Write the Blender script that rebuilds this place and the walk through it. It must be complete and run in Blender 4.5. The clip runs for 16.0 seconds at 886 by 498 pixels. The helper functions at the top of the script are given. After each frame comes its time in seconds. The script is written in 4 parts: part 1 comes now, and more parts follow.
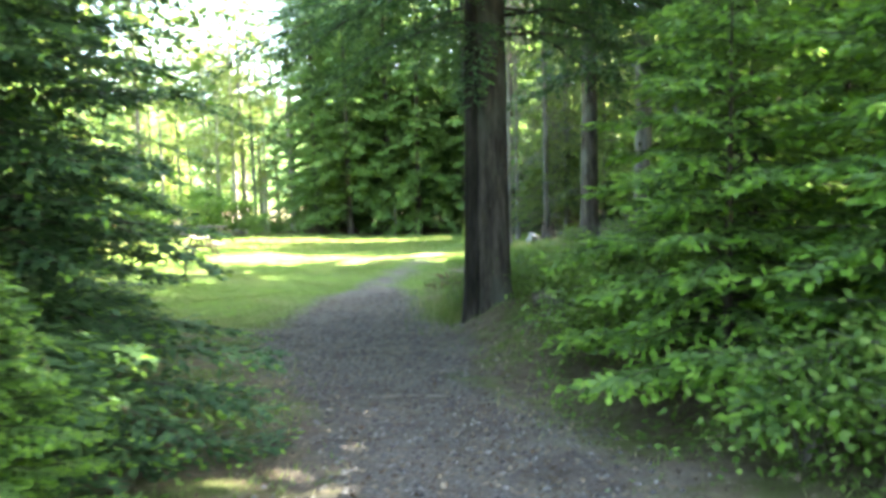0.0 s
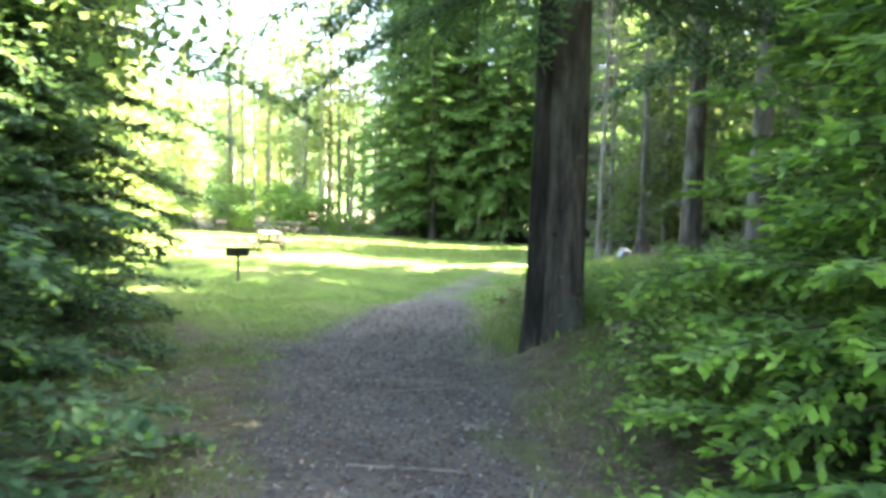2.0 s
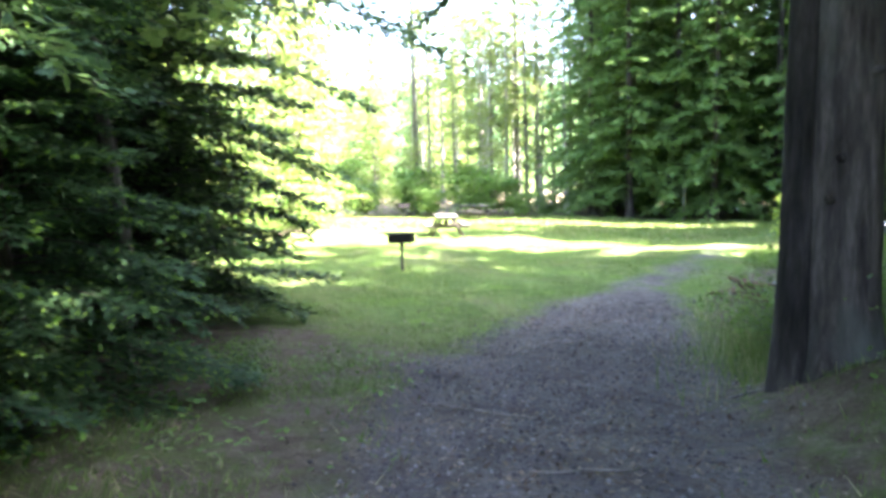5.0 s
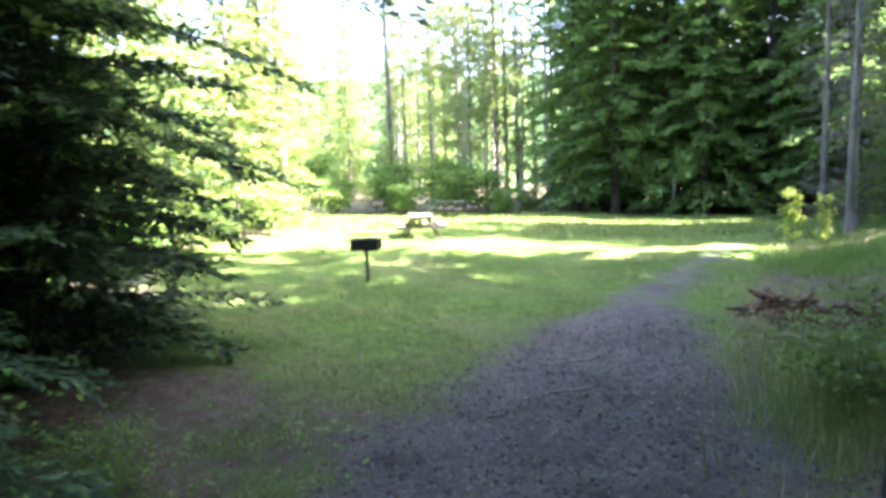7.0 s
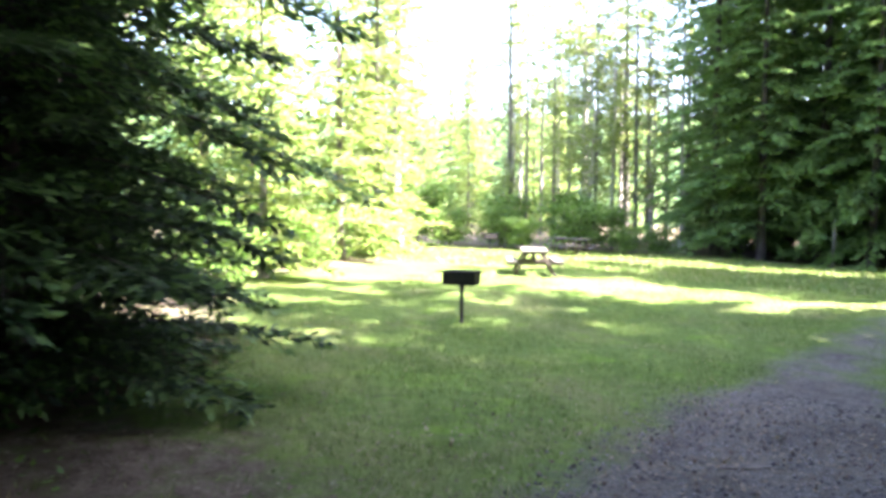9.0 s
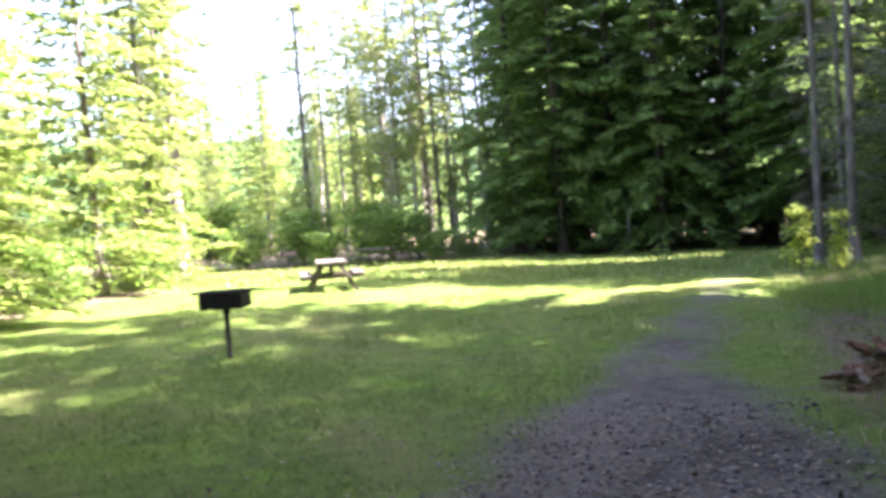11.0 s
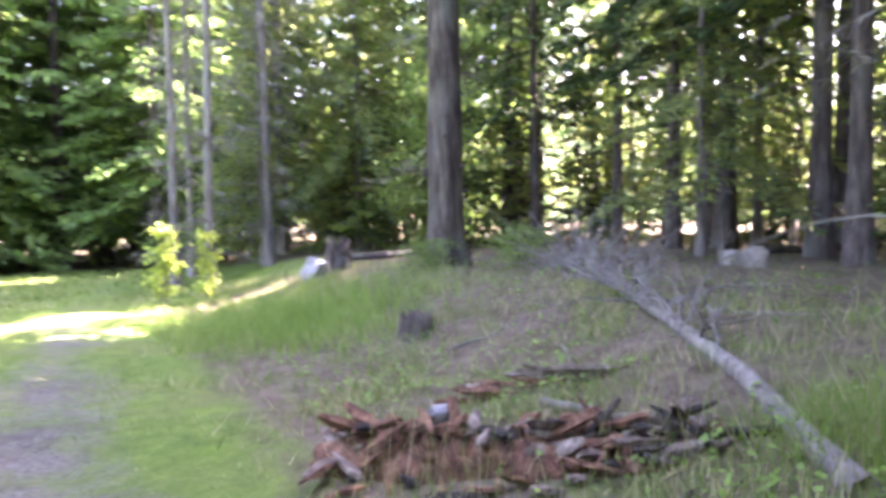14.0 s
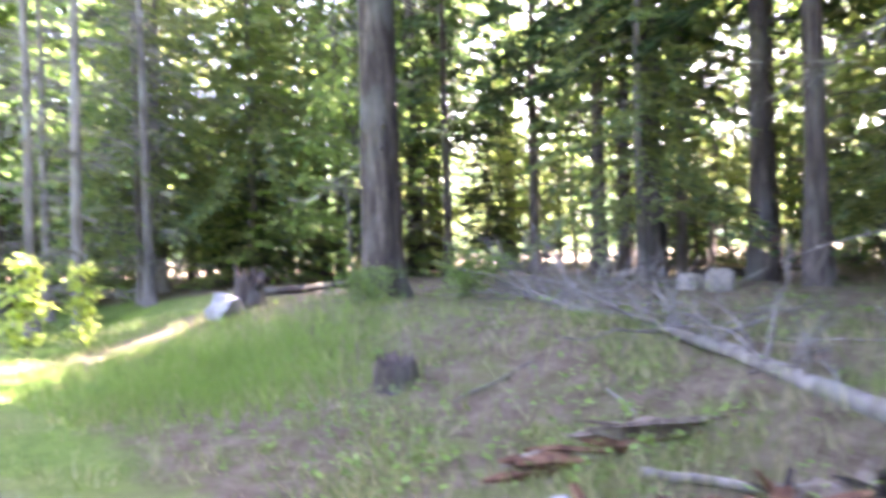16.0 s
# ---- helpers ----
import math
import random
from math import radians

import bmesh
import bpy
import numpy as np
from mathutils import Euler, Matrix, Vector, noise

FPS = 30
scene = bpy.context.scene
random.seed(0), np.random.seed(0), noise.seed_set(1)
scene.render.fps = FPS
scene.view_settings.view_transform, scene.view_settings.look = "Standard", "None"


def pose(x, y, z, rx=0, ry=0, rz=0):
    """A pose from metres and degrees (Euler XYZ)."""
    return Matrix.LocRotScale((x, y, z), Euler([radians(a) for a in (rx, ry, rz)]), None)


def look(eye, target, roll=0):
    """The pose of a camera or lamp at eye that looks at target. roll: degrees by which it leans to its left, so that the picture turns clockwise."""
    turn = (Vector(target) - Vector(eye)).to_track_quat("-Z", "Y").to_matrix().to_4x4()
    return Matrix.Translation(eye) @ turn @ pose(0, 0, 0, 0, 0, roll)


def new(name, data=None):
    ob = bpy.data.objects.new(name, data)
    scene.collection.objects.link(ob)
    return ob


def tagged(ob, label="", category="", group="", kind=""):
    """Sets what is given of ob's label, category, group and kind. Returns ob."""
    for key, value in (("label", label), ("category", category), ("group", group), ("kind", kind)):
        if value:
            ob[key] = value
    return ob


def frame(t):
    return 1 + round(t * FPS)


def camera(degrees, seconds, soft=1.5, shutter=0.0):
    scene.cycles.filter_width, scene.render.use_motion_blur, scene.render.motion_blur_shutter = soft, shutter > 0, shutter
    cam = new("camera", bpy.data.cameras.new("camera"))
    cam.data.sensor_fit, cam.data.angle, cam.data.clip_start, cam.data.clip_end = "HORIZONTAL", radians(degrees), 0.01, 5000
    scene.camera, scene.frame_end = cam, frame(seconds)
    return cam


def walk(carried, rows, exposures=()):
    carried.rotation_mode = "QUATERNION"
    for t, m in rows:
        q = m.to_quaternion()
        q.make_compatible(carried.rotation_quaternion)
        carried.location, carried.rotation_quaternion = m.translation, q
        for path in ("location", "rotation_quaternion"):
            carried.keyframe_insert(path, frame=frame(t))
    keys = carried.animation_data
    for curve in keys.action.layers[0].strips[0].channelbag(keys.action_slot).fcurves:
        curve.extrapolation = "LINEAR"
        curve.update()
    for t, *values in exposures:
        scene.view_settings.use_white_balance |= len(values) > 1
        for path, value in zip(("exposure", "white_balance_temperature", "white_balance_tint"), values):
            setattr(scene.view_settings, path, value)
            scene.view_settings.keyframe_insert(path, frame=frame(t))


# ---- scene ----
EXPOSURES = [(0.0, 4.8, 7400, 3), (2.5, 4.85, 7000, 12), (4.0, 4.85, 6500, 19), (6.5, 4.2, 6200, 25), (8.0, 4.35, 6200, 26), (10.5, 3.6, 6600, 29), (11.5, 3.55, 6650, 32), (12.5, 3.95, 6600, 38), (14.0, 5.3, 6800, 44), (16.0, 5.5, 6700, 42)]
SKY_STRENGTH, SUN_STRENGTH = 0.09, 5.0
cam = camera(63.6, 16.0, soft=3.5, shutter=0.4)
# seconds, x, y, z, pitch, roll, yaw
ROWS = [
    (0.0, 0.000, 0.000, 1.420, -5.59, 1.33, 0.03),
    (0.5, 0.134, 0.490, 1.359, -3.87, -2.94, -0.51),
    (1.0, 0.261, 1.038, 1.308, -5.43, 1.53, 1.00),
    (1.5, 0.366, 1.547, 1.279, -6.20, 0.02, 11.42),
    (2.0, 0.416, 2.005, 1.234, -4.92, -1.29, 7.73),
    (2.5, 0.483, 2.520, 1.174, -2.32, 0.23, 17.92),
    (3.0, 0.462, 2.981, 1.090, -4.96, -0.07, 16.81),
    (3.5, 0.362, 3.474, 1.023, -5.18, 2.43, 17.10),
    (4.0, 0.293, 3.859, 0.980, -5.26, 2.04, 21.96),
    (6.5, -0.363, 6.064, 1.071, -7.21, 1.48, 23.44),
    (7.0, -0.517, 6.542, 1.036, -6.89, 2.03, 21.55),
    (7.5, -0.662, 7.072, 0.988, -5.50, 2.98, 32.40),
    (8.0, -0.861, 7.578, 0.922, -4.80, 1.10, 34.47),
    (10.5, -1.603, 10.189, 0.482, -2.28, 1.99, 20.89),
    (11.0, -1.720, 10.685, 0.422, -2.75, 4.18, 16.28),
    (11.5, -1.840, 11.206, 0.394, -3.81, 0.80, 7.03),
    (12.0, -1.946, 11.736, 0.366, -5.69, 3.30, -2.10),
    (12.5, -1.981, 12.173, 0.417, -4.79, 1.90, -6.18),
    (13.0, -2.046, 12.598, 0.353, -3.04, 0.74, -17.25),
    (13.5, -1.984, 13.070, 0.342, -2.50, 3.51, -25.85),
    (14.0, -1.939, 13.541, 0.305, -3.29, 0.77, -34.76),
    (14.5, -1.909, 13.968, 0.262, -4.40, 1.47, -44.45),
    (15.0, -1.878, 14.403, 0.252, -3.04, -1.59, -48.74),
    (15.5, -1.926, 14.877, 0.196, -2.94, -2.06, -52.93),
    (16.0, -1.878, 15.424, 0.154, -0.65, 1.45, -45.75),
]
walk(cam, [(t, pose(x, y, z, 90 + p, r, a)) for t, x, y, z, p, r, a in ROWS], EXPOSURES)

# ---- world, sun ----
SUN_AZ, SUN_EL = 8.0, 50.0   # degrees from +x towards +y, and above the horizon
world = bpy.data.worlds.new("sky")
scene.world = world
world.use_nodes = True
wn = world.node_tree.nodes
sky = wn.new("ShaderNodeTexSky")
sky.sky_type = "NISHITA"
sky.sun_disc = False
sky.sun_elevation = radians(SUN_EL)
sky.sun_rotation = radians(90 - SUN_AZ)
sky.dust_density = 2.5
world.node_tree.links.new(sky.outputs[0], wn["Background"].inputs[0])
wn["Background"].inputs[1].default_value = SKY_STRENGTH
sun_data = bpy.data.lights.new("sun", "SUN")
sun_data.energy, sun_data.angle, sun_data.color = SUN_STRENGTH, radians(0.6), (1.0, 0.95, 0.84)
sun = new("sun", sun_data)
sun.matrix_world = look((60 * math.cos(radians(SUN_AZ)), 60 * math.sin(radians(SUN_AZ)), 60 * math.tan(radians(SUN_EL))), (0, 0, 0))


# ---- materials ----
class Nodes:
    """A small builder of node materials."""

    def __init__(self, name, roughness=0.8, metallic=0.0, specular=0.3):
        self.m = bpy.data.materials.new(name)
        self.m.use_nodes = True
        self.t = self.m.node_tree
        self.b = self.t.nodes["Principled BSDF"]
        self.b.inputs["Roughness"].default_value = roughness
        self.b.inputs["Metallic"].default_value = metallic
        self.b.inputs["Specular IOR Level"].default_value = specular
        self.coord = self.t.nodes.new("ShaderNodeTexCoord").outputs["Object"]

    def link(self, a, b):
        self.t.links.new(a, b)

    def noise(self, scale, detail=4.0, rough=0.6, stretch=(1, 1, 1), vec=None):
        mp = self.t.nodes.new("ShaderNodeMapping")
        mp.inputs["Scale"].default_value = stretch
        self.link(vec or self.coord, mp.inputs["Vector"])
        n = self.t.nodes.new("ShaderNodeTexNoise")
        n.inputs["Scale"].default_value, n.inputs["Detail"].default_value, n.inputs["Roughness"].default_value = scale, detail, rough
        self.link(mp.outputs[0], n.inputs["Vector"])
        return n.outputs["Fac"]

    def ramp(self, fac, *stops):
        r = self.t.nodes.new("ShaderNodeValToRGB")
        while len(r.color_ramp.elements) < len(stops):
            r.color_ramp.elements.new(0.5)
        for e, (p, c) in zip(r.color_ramp.elements, stops):
            e.position, e.color = p, (*c, 1) if len(c) == 3 else c
        self.link(fac, r.inputs[0])
        return r.outputs[0]

    def mix(self, fac, a, b, mode="MIX"):
        m = self.t.nodes.new("ShaderNodeMix")
        m.data_type, m.blend_type = "RGBA", mode
        for sock, v in ((m.inputs[0], fac), (m.inputs[6], a), (m.inputs[7], b)):
            if isinstance(v, (int, float)):
                sock.default_value = v
            elif isinstance(v, tuple):
                sock.default_value = (*v, 1)
            else:
                self.link(v, sock)
        return m.outputs[2]

    def math(self, op, a, b=0.0, clamp=False):
        m = self.t.nodes.new("ShaderNodeMath")
        m.operation, m.use_clamp = op, clamp
        for sock, v in zip(m.inputs, (a, b)):
            if isinstance(v, (int, float)):
                sock.default_value = v
            else:
                self.link(v, sock)
        return m.outputs[0]

    def colour(self, c):
        self.link(c, self.b.inputs["Base Color"])
        return self

    def bump(self, h, strength=0.5, distance=0.02):
        b = self.t.nodes.new("ShaderNodeBump")
        b.inputs["Strength"].default_value, b.inputs["Distance"].default_value = strength, distance
        self.link(h, b.inputs["Height"])
        self.link(b.outputs[0], self.b.inputs["Normal"])
        return self


def leaf_material(name, dark, mid, light, translucent=0.35, rough=0.55):
    n = Nodes(name, rough, 0, 0.25)
    g = n.t.nodes.new("ShaderNodeNewGeometry")
    o = n.t.nodes.new("ShaderNodeObjectInfo")
    big = n.noise(0.9, 2.0)
    f = n.math("ADD", n.math("MULTIPLY", g.outputs["Random Per Island"], 0.6), n.math("MULTIPLY", big, 0.45))
    f = n.math("ADD", f, n.math("MULTIPLY", n.math("SUBTRACT", o.outputs["Random"], 0.5), 0.25), True)
    c = n.ramp(f, (0.15, dark), (0.5, mid), (0.9, light))
    n.colour(c)
    tr = n.t.nodes.new("ShaderNodeBsdfTranslucent")
    n.link(n.mix(0.5, c, light), tr.inputs["Color"])
    ms = n.t.nodes.new("ShaderNodeMixShader")
    ms.inputs[0].default_value = translucent
    n.link(n.b.outputs[0], ms.inputs[1])
    n.link(tr.outputs[0], ms.inputs[2])
    n.link(ms.outputs[0], n.t.nodes["Material Output"].inputs["Surface"])
    return n.m


def bark_material(name, dark, mid, light, lichen=None):
    n = Nodes(name, 0.9, 0, 0.15)
    furrow = n.noise(9, 6, 0.7, (1, 1, 0.16))
    blotch = n.noise(1.7, 3, 0.6, (1, 1, 0.5))
    c = n.ramp(furrow, (0.32, dark), (0.52, mid), (0.72, light))
    if lichen:
        c = n.mix(n.ramp(blotch, (0.5, (0, 0, 0)), (0.68, (0.75, 0.75, 0.75))), c, lichen)
    n.colour(c).bump(furrow, 0.9, 0.04)
    return n.m


def ground_material():
    """Gravel path, mown meadow and forest duff, told apart by the sheet's cover masks."""
    n = Nodes("ground_cover", 0.95, 0, 0.1)
    a = n.t.nodes.new("ShaderNodeAttribute")
    a.attribute_name = "cover"
    sep = n.t.nodes.new("ShaderNodeSeparateColor")
    n.link(a.outputs["Color"], sep.inputs[0])
    path, duff, far = sep.outputs[0], sep.outputs[1], sep.outputs[2]
    fine, mid, large = n.noise(38, 5, 0.75), n.noise(5.5, 5, 0.65), n.noise(0.55, 4, 0.6)
    v = n.t.nodes.new("ShaderNodeTexVoronoi")
    v.inputs["Scale"].default_value = 55
    n.link(n.coord, v.inputs["Vector"])
    stone = n.ramp(v.outputs["Color"], (0.1, (0.06, 0.058, 0.062)), (0.5, (0.15, 0.143, 0.138)), (0.95, (0.36, 0.34, 0.32)))
    gravel = n.mix(0.62, stone, n.ramp(fine, (0.3, (0.05, 0.048, 0.05)), (0.7, (0.27, 0.25, 0.245))))
    gravel = n.mix(n.ramp(mid, (0.42, (0, 0, 0)), (0.7, (0.55, 0.55, 0.55))), gravel, (0.17, 0.135, 0.10))
    gravel = n.mix(n.ramp(n.noise(1.3, 6, 0.8), (0.46, (0, 0, 0)), (0.66, (0.8, 0.8, 0.8))), gravel, (0.06, 0.054, 0.054))
    grass = n.ramp(n.mix(0.5, fine, mid), (0.32, (0.055, 0.098, 0.022)), (0.5, (0.11, 0.178, 0.042)), (0.68, (0.20, 0.27, 0.075)))
    grass = n.mix(n.ramp(large, (0.47, (0, 0, 0)), (0.68, (0.5, 0.5, 0.5))), grass, (0.22, 0.205, 0.10))
    grass = n.mix(n.ramp(n.noise(1.6, 4, 0.7), (0.52, (0, 0, 0)), (0.7, (0.7, 0.7, 0.7))), grass, (0.16, 0.29, 0.035))
    earth = n.ramp(n.mix(0.5, fine, mid), (0.3, (0.045, 0.034, 0.022)), (0.5, (0.15, 0.12, 0.088)), (0.72, (0.31, 0.26, 0.20)))
    earth = n.mix(n.ramp(n.noise(2.2, 4, 0.6), (0.5, (0, 0, 0)), (0.66, (0.6, 0.6, 0.6))), earth, (0.10, 0.14, 0.035))
    wob = n.math("MULTIPLY", n.math("SUBTRACT", n.mix(0.55, n.noise(3.1, 5, 0.75), n.noise(0.8, 4, 0.7)), 0.5), 1.7)
    pf = n.ramp(n.math("ADD", path, wob, True), (0.3, (0, 0, 0)), (0.72, (0.95, 0.95, 0.95)))
    df = n.ramp(n.math("ADD", duff, wob, True), (0.38, (0, 0, 0)), (0.66, (1, 1, 1)))
    c = n.mix(df, grass, earth)
    c = n.mix(pf, c, gravel)
    wood = n.ramp(n.noise(0.22, 6, 0.8), (0.35, (0.03, 0.055, 0.02)), (0.65, (0.09, 0.15, 0.045)))
    c = n.mix(far, c, wood)
    h = n.math("ADD", n.math("MULTIPLY", v.outputs["Distance"], 0.3), fine)
    n.colour(c).bump(h, 0.9, 0.05)
    return n.m


def plain_material(name, a, b, scale=12, rough=0.7, metallic=0.0, stretch=(1, 1, 1), bump=0.3):
    n = Nodes(name, rough, metallic, 0.3)
    f = n.noise(scale, 5, 0.65, stretch)
    g = n.noise(scale * 0.2, 3, 0.6)
    n.colour(n.mix(n.ramp(g, (0.4, (0, 0, 0)), (0.65, (0.5, 0.5, 0.5))), n.ramp(f, (0.3, a), (0.7, b)), tuple(0.6 * k for k in a)))
    n.bump(f, bump, 0.01)
    return n.m


M_NEEDLE = leaf_material("fir_needles", (0.017, 0.036, 0.016), (0.036, 0.072, 0.027), (0.08, 0.135, 0.044))
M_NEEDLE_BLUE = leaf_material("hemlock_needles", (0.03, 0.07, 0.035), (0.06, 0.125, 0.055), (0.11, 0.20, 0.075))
M_TIP = leaf_material("fresh_fir_tips", (0.10, 0.22, 0.03), (0.18, 0.34, 0.05), (0.30, 0.48, 0.09), 0.45)
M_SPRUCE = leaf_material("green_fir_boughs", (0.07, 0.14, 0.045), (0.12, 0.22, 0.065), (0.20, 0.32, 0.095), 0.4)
# fir needles lightened so the colour stands in for sun on the far firs
M_FARFIR = leaf_material("sun_lightened_fir_boughs", (0.09, 0.165, 0.05), (0.16, 0.27, 0.08), (0.25, 0.37, 0.115), 0.45)
# sunlight put into the leaf colour, for larches, pines, birches, maples and hemlocks
M_SUNNY = leaf_material("sunlit_foliage", (0.10, 0.15, 0.04), (0.19, 0.26, 0.075), (0.36, 0.42, 0.15), 0.6)
M_LEAF = leaf_material("maple_leaves", (0.07, 0.14, 0.03), (0.14, 0.25, 0.055), (0.27, 0.38, 0.10), 0.5, 0.45)
M_SHRUB = leaf_material("shrub_leaves", (0.06, 0.13, 0.03), (0.12, 0.23, 0.045), (0.22, 0.35, 0.08), 0.4, 0.5)
M_YELLOW = leaf_material("young_aspen_leaves", (0.22, 0.32, 0.05), (0.36, 0.46, 0.09), (0.5, 0.58, 0.16), 0.5, 0.5)
M_DEADN = leaf_material("lichen_twigs", (0.07, 0.065, 0.055), (0.15, 0.14, 0.12), (0.28, 0.27, 0.23), 0.15, 0.9)
M_GRASS = leaf_material("grass_blades", (0.065, 0.115, 0.026), (0.125, 0.20, 0.048), (0.24, 0.31, 0.095), 0.35, 0.6)
M_FRESH = leaf_material("fresh_long_grass", (0.09, 0.17, 0.035), (0.16, 0.28, 0.055), (0.28, 0.40, 0.10), 0.45, 0.6)
M_STRAW = leaf_material("dry_grass", (0.22, 0.2, 0.09), (0.34, 0.32, 0.16), (0.5, 0.47, 0.28), 0.3, 0.7)
M_BARK = bark_material("fir_bark", (0.022, 0.018, 0.016), (0.075, 0.062, 0.054), (0.17, 0.145, 0.125), (0.13, 0.14, 0.12))
M_BARK_DARK = bark_material("dark_bark", (0.012, 0.01, 0.009), (0.035, 0.03, 0.027), (0.09, 0.078, 0.07))
M_BARK_GREY = bark_material("grey_bark", (0.05, 0.045, 0.04), (0.16, 0.145, 0.13), (0.30, 0.28, 0.26), (0.24, 0.25, 0.22))
M_BIRCH = bark_material("birch_bark", (0.16, 0.14, 0.12), (0.45, 0.42, 0.37), (0.7, 0.67, 0.6))
M_DEAD = bark_material("weathered_dead_wood", (0.09, 0.08, 0.07), (0.22, 0.20, 0.18), (0.38, 0.355, 0.32))
M_ROT = bark_material("rotten_red_wood", (0.028, 0.015, 0.011), (0.12, 0.062, 0.04), (0.30, 0.18, 0.115))
M_ROTGREY = bark_material("grey_rotten_wood", (0.04, 0.032, 0.026), (0.14, 0.11, 0.09), (0.34, 0.30, 0.26))
M_GROUND = ground_material()
M_IRON = plain_material("sooty_iron", (0.008, 0.008, 0.009), (0.03, 0.028, 0.027), 30, 0.6, 0.3)
M_POST = plain_material("worn_steel_post", (0.03, 0.03, 0.03), (0.09, 0.085, 0.08), 25, 0.6, 0.3)
M_TABLE = plain_material("weathered_planks", (0.08, 0.074, 0.066), (0.19, 0.18, 0.165), 14, 0.85, 0, (1, 12, 12))
M_TLEG = plain_material("dark_table_frame", (0.05, 0.042, 0.036), (0.12, 0.10, 0.085), 20, 0.8)
M_ROCK = plain_material("pale_granite", (0.14, 0.14, 0.15), (0.36, 0.36, 0.37), 9, 0.9, 0, (1, 1, 1), 0.6)
M_BLOCK = plain_material("rough_stone_block", (0.17, 0.15, 0.13), (0.36, 0.33, 0.28), 12, 0.9, 0, (1, 1, 1), 0.6)
M_MOSS = plain_material("moss", (0.05, 0.08, 0.012), (0.13, 0.17, 0.03), 40, 1.0, 0, (1, 1, 1), 0.8)
M_CHIP = leaf_material("fallen_leaf_litter", (0.03, 0.022, 0.015), (0.12, 0.09, 0.062), (0.34, 0.28, 0.21), 0.05, 0.9)


# ---- mesh helpers ----
RNG = np.random.default_rng(7)


def smooth(x, a, b):
    t = np.clip((np.asarray(x, float) - a) / (b - a), 0, 1)
    return t * t * (3 - 2 * t)


def path_x(y):
    return np.interp(y, [-20, 0, 4, 7, 11, 15, 18, 22, 28, 36, 60], [0.5, 0.35, 0.2, -0.6, -1.5, -1.75, -1.7, -1.1, 0.2, 2.0, 6.0])


def path_half(y):
    return np.interp(y, [-20, 3, 7, 11, 15, 18, 24, 30, 45], [1.1, 1.0, 1.0, 1.5, 1.1, 0.55, 0.45, 0.35, 0.3])


def height(x, y):
    """The lie of the land."""
    x, y = np.asarray(x, float), np.asarray(y, float)
    h = np.interp(y, [-40, -6, 0, 3, 7, 11, 14, 18, 25, 43, 60, 100], [0.5, 0.25, 0.0, -0.27, -0.57, -0.92, -1.1, -1.22, -1.22, -1.7, -1.85, -1.9])
    edge = np.interp(y, [-20, 4, 10, 13, 16, 24, 34], [1.6, 1.4, -0.4, 0.2, 0.9, 1.0, 3.5])
    h = h + np.interp(y, [-20, 5, 8, 30], [0.25, 0.3, 0.55, 0.6]) * smooth(x - edge, 0, np.interp(y, [0, 10, 16], [2.5, 1.6, 3.2]))
    h = h + 0.18 * smooth(-x, 3.5, 8) * smooth(y, 6, 12)
    r = np.hypot(x + 2, y - 22)
    h = h + 46 * smooth(r, 95, 380)
    h = h + 0.035 * np.sin(1.7 * x + 0.6 * y) * np.sin(1.3 * y - 0.4 * x) + 0.02 * np.sin(4.1 * x + 1.0) * np.sin(3.7 * y)
    return h


def hz(x, y):
    return float(height(x, y))


def mesh_of(name, verts, faces, mats, index=None, shade=False):
    """A mesh from arrays; the faces all have as many corners."""
    verts, faces = np.asarray(verts, np.float32), np.asarray(faces, np.int32)
    me = bpy.data.meshes.new(name)
    k = faces.shape[1]
    me.vertices.add(len(verts))
    me.vertices.foreach_set("co", verts.ravel())
    me.loops.add(faces.size)
    me.loops.foreach_set("vertex_index", faces.ravel())
    me.polygons.add(len(faces))
    me.polygons.foreach_set("loop_start", np.arange(0, faces.size, k, dtype=np.int32))
    for m in mats:
        me.materials.append(m)
    if index is not None:
        me.polygons.foreach_set("material_index", np.asarray(index, np.int32))
    me.update(calc_edges=True)
    me.validate()
    if shade:
        me.polygons.foreach_set("use_smooth", np.ones(len(faces), bool))
    return me


def part(name, me, parent, label=""):
    ob = new(name, me)
    ob.parent = parent
    return tagged(ob, label) if label else ob


def from_bm(name, bm, mat, shade=False):
    me = bpy.data.meshes.new(name)
    bmesh.ops.recalc_face_normals(bm, faces=bm.faces)
    bm.to_mesh(me)
    bm.free()
    for m in mat if isinstance(mat, (list, tuple)) else [mat]:
        me.materials.append(m)
    if shade:
        me.polygons.foreach_set("use_smooth", np.ones(len(me.polygons), bool))
    return me


def thing(name, x, y, z, label, category, group="", kind="", turn=0.0):
    ob = new(name)
    ob.matrix_basis = pose(x, y, z, 0, 0, turn)
    return tagged(ob, label, category, group, kind)


class Leaves:
    """Gathers leaf blades: each a folded diamond from p along d, with half width w."""

    def __init__(self):
        self.p, self.d, self.w, self.k = [], [], [], []

    def add(self, p, d, w, k=0):
        self.p.append(np.atleast_2d(p)); self.d.append(np.atleast_2d(d)); self.w.append(np.atleast_2d(w))
        self.k.append(np.full(len(self.p[-1]), k) if np.isscalar(k) else np.asarray(k))

    def mesh(self, name, mats):
        p, d, w, k = (np.concatenate(a) for a in (self.p, self.d, self.w, self.k))
        v = np.stack([p, p + 0.45 * d + w, p + d, p + 0.45 * d - w], 1)
        f = np.arange(len(p) * 4).reshape(-1, 4)
        return mesh_of(name, v.reshape(-1, 3), f, mats, k)


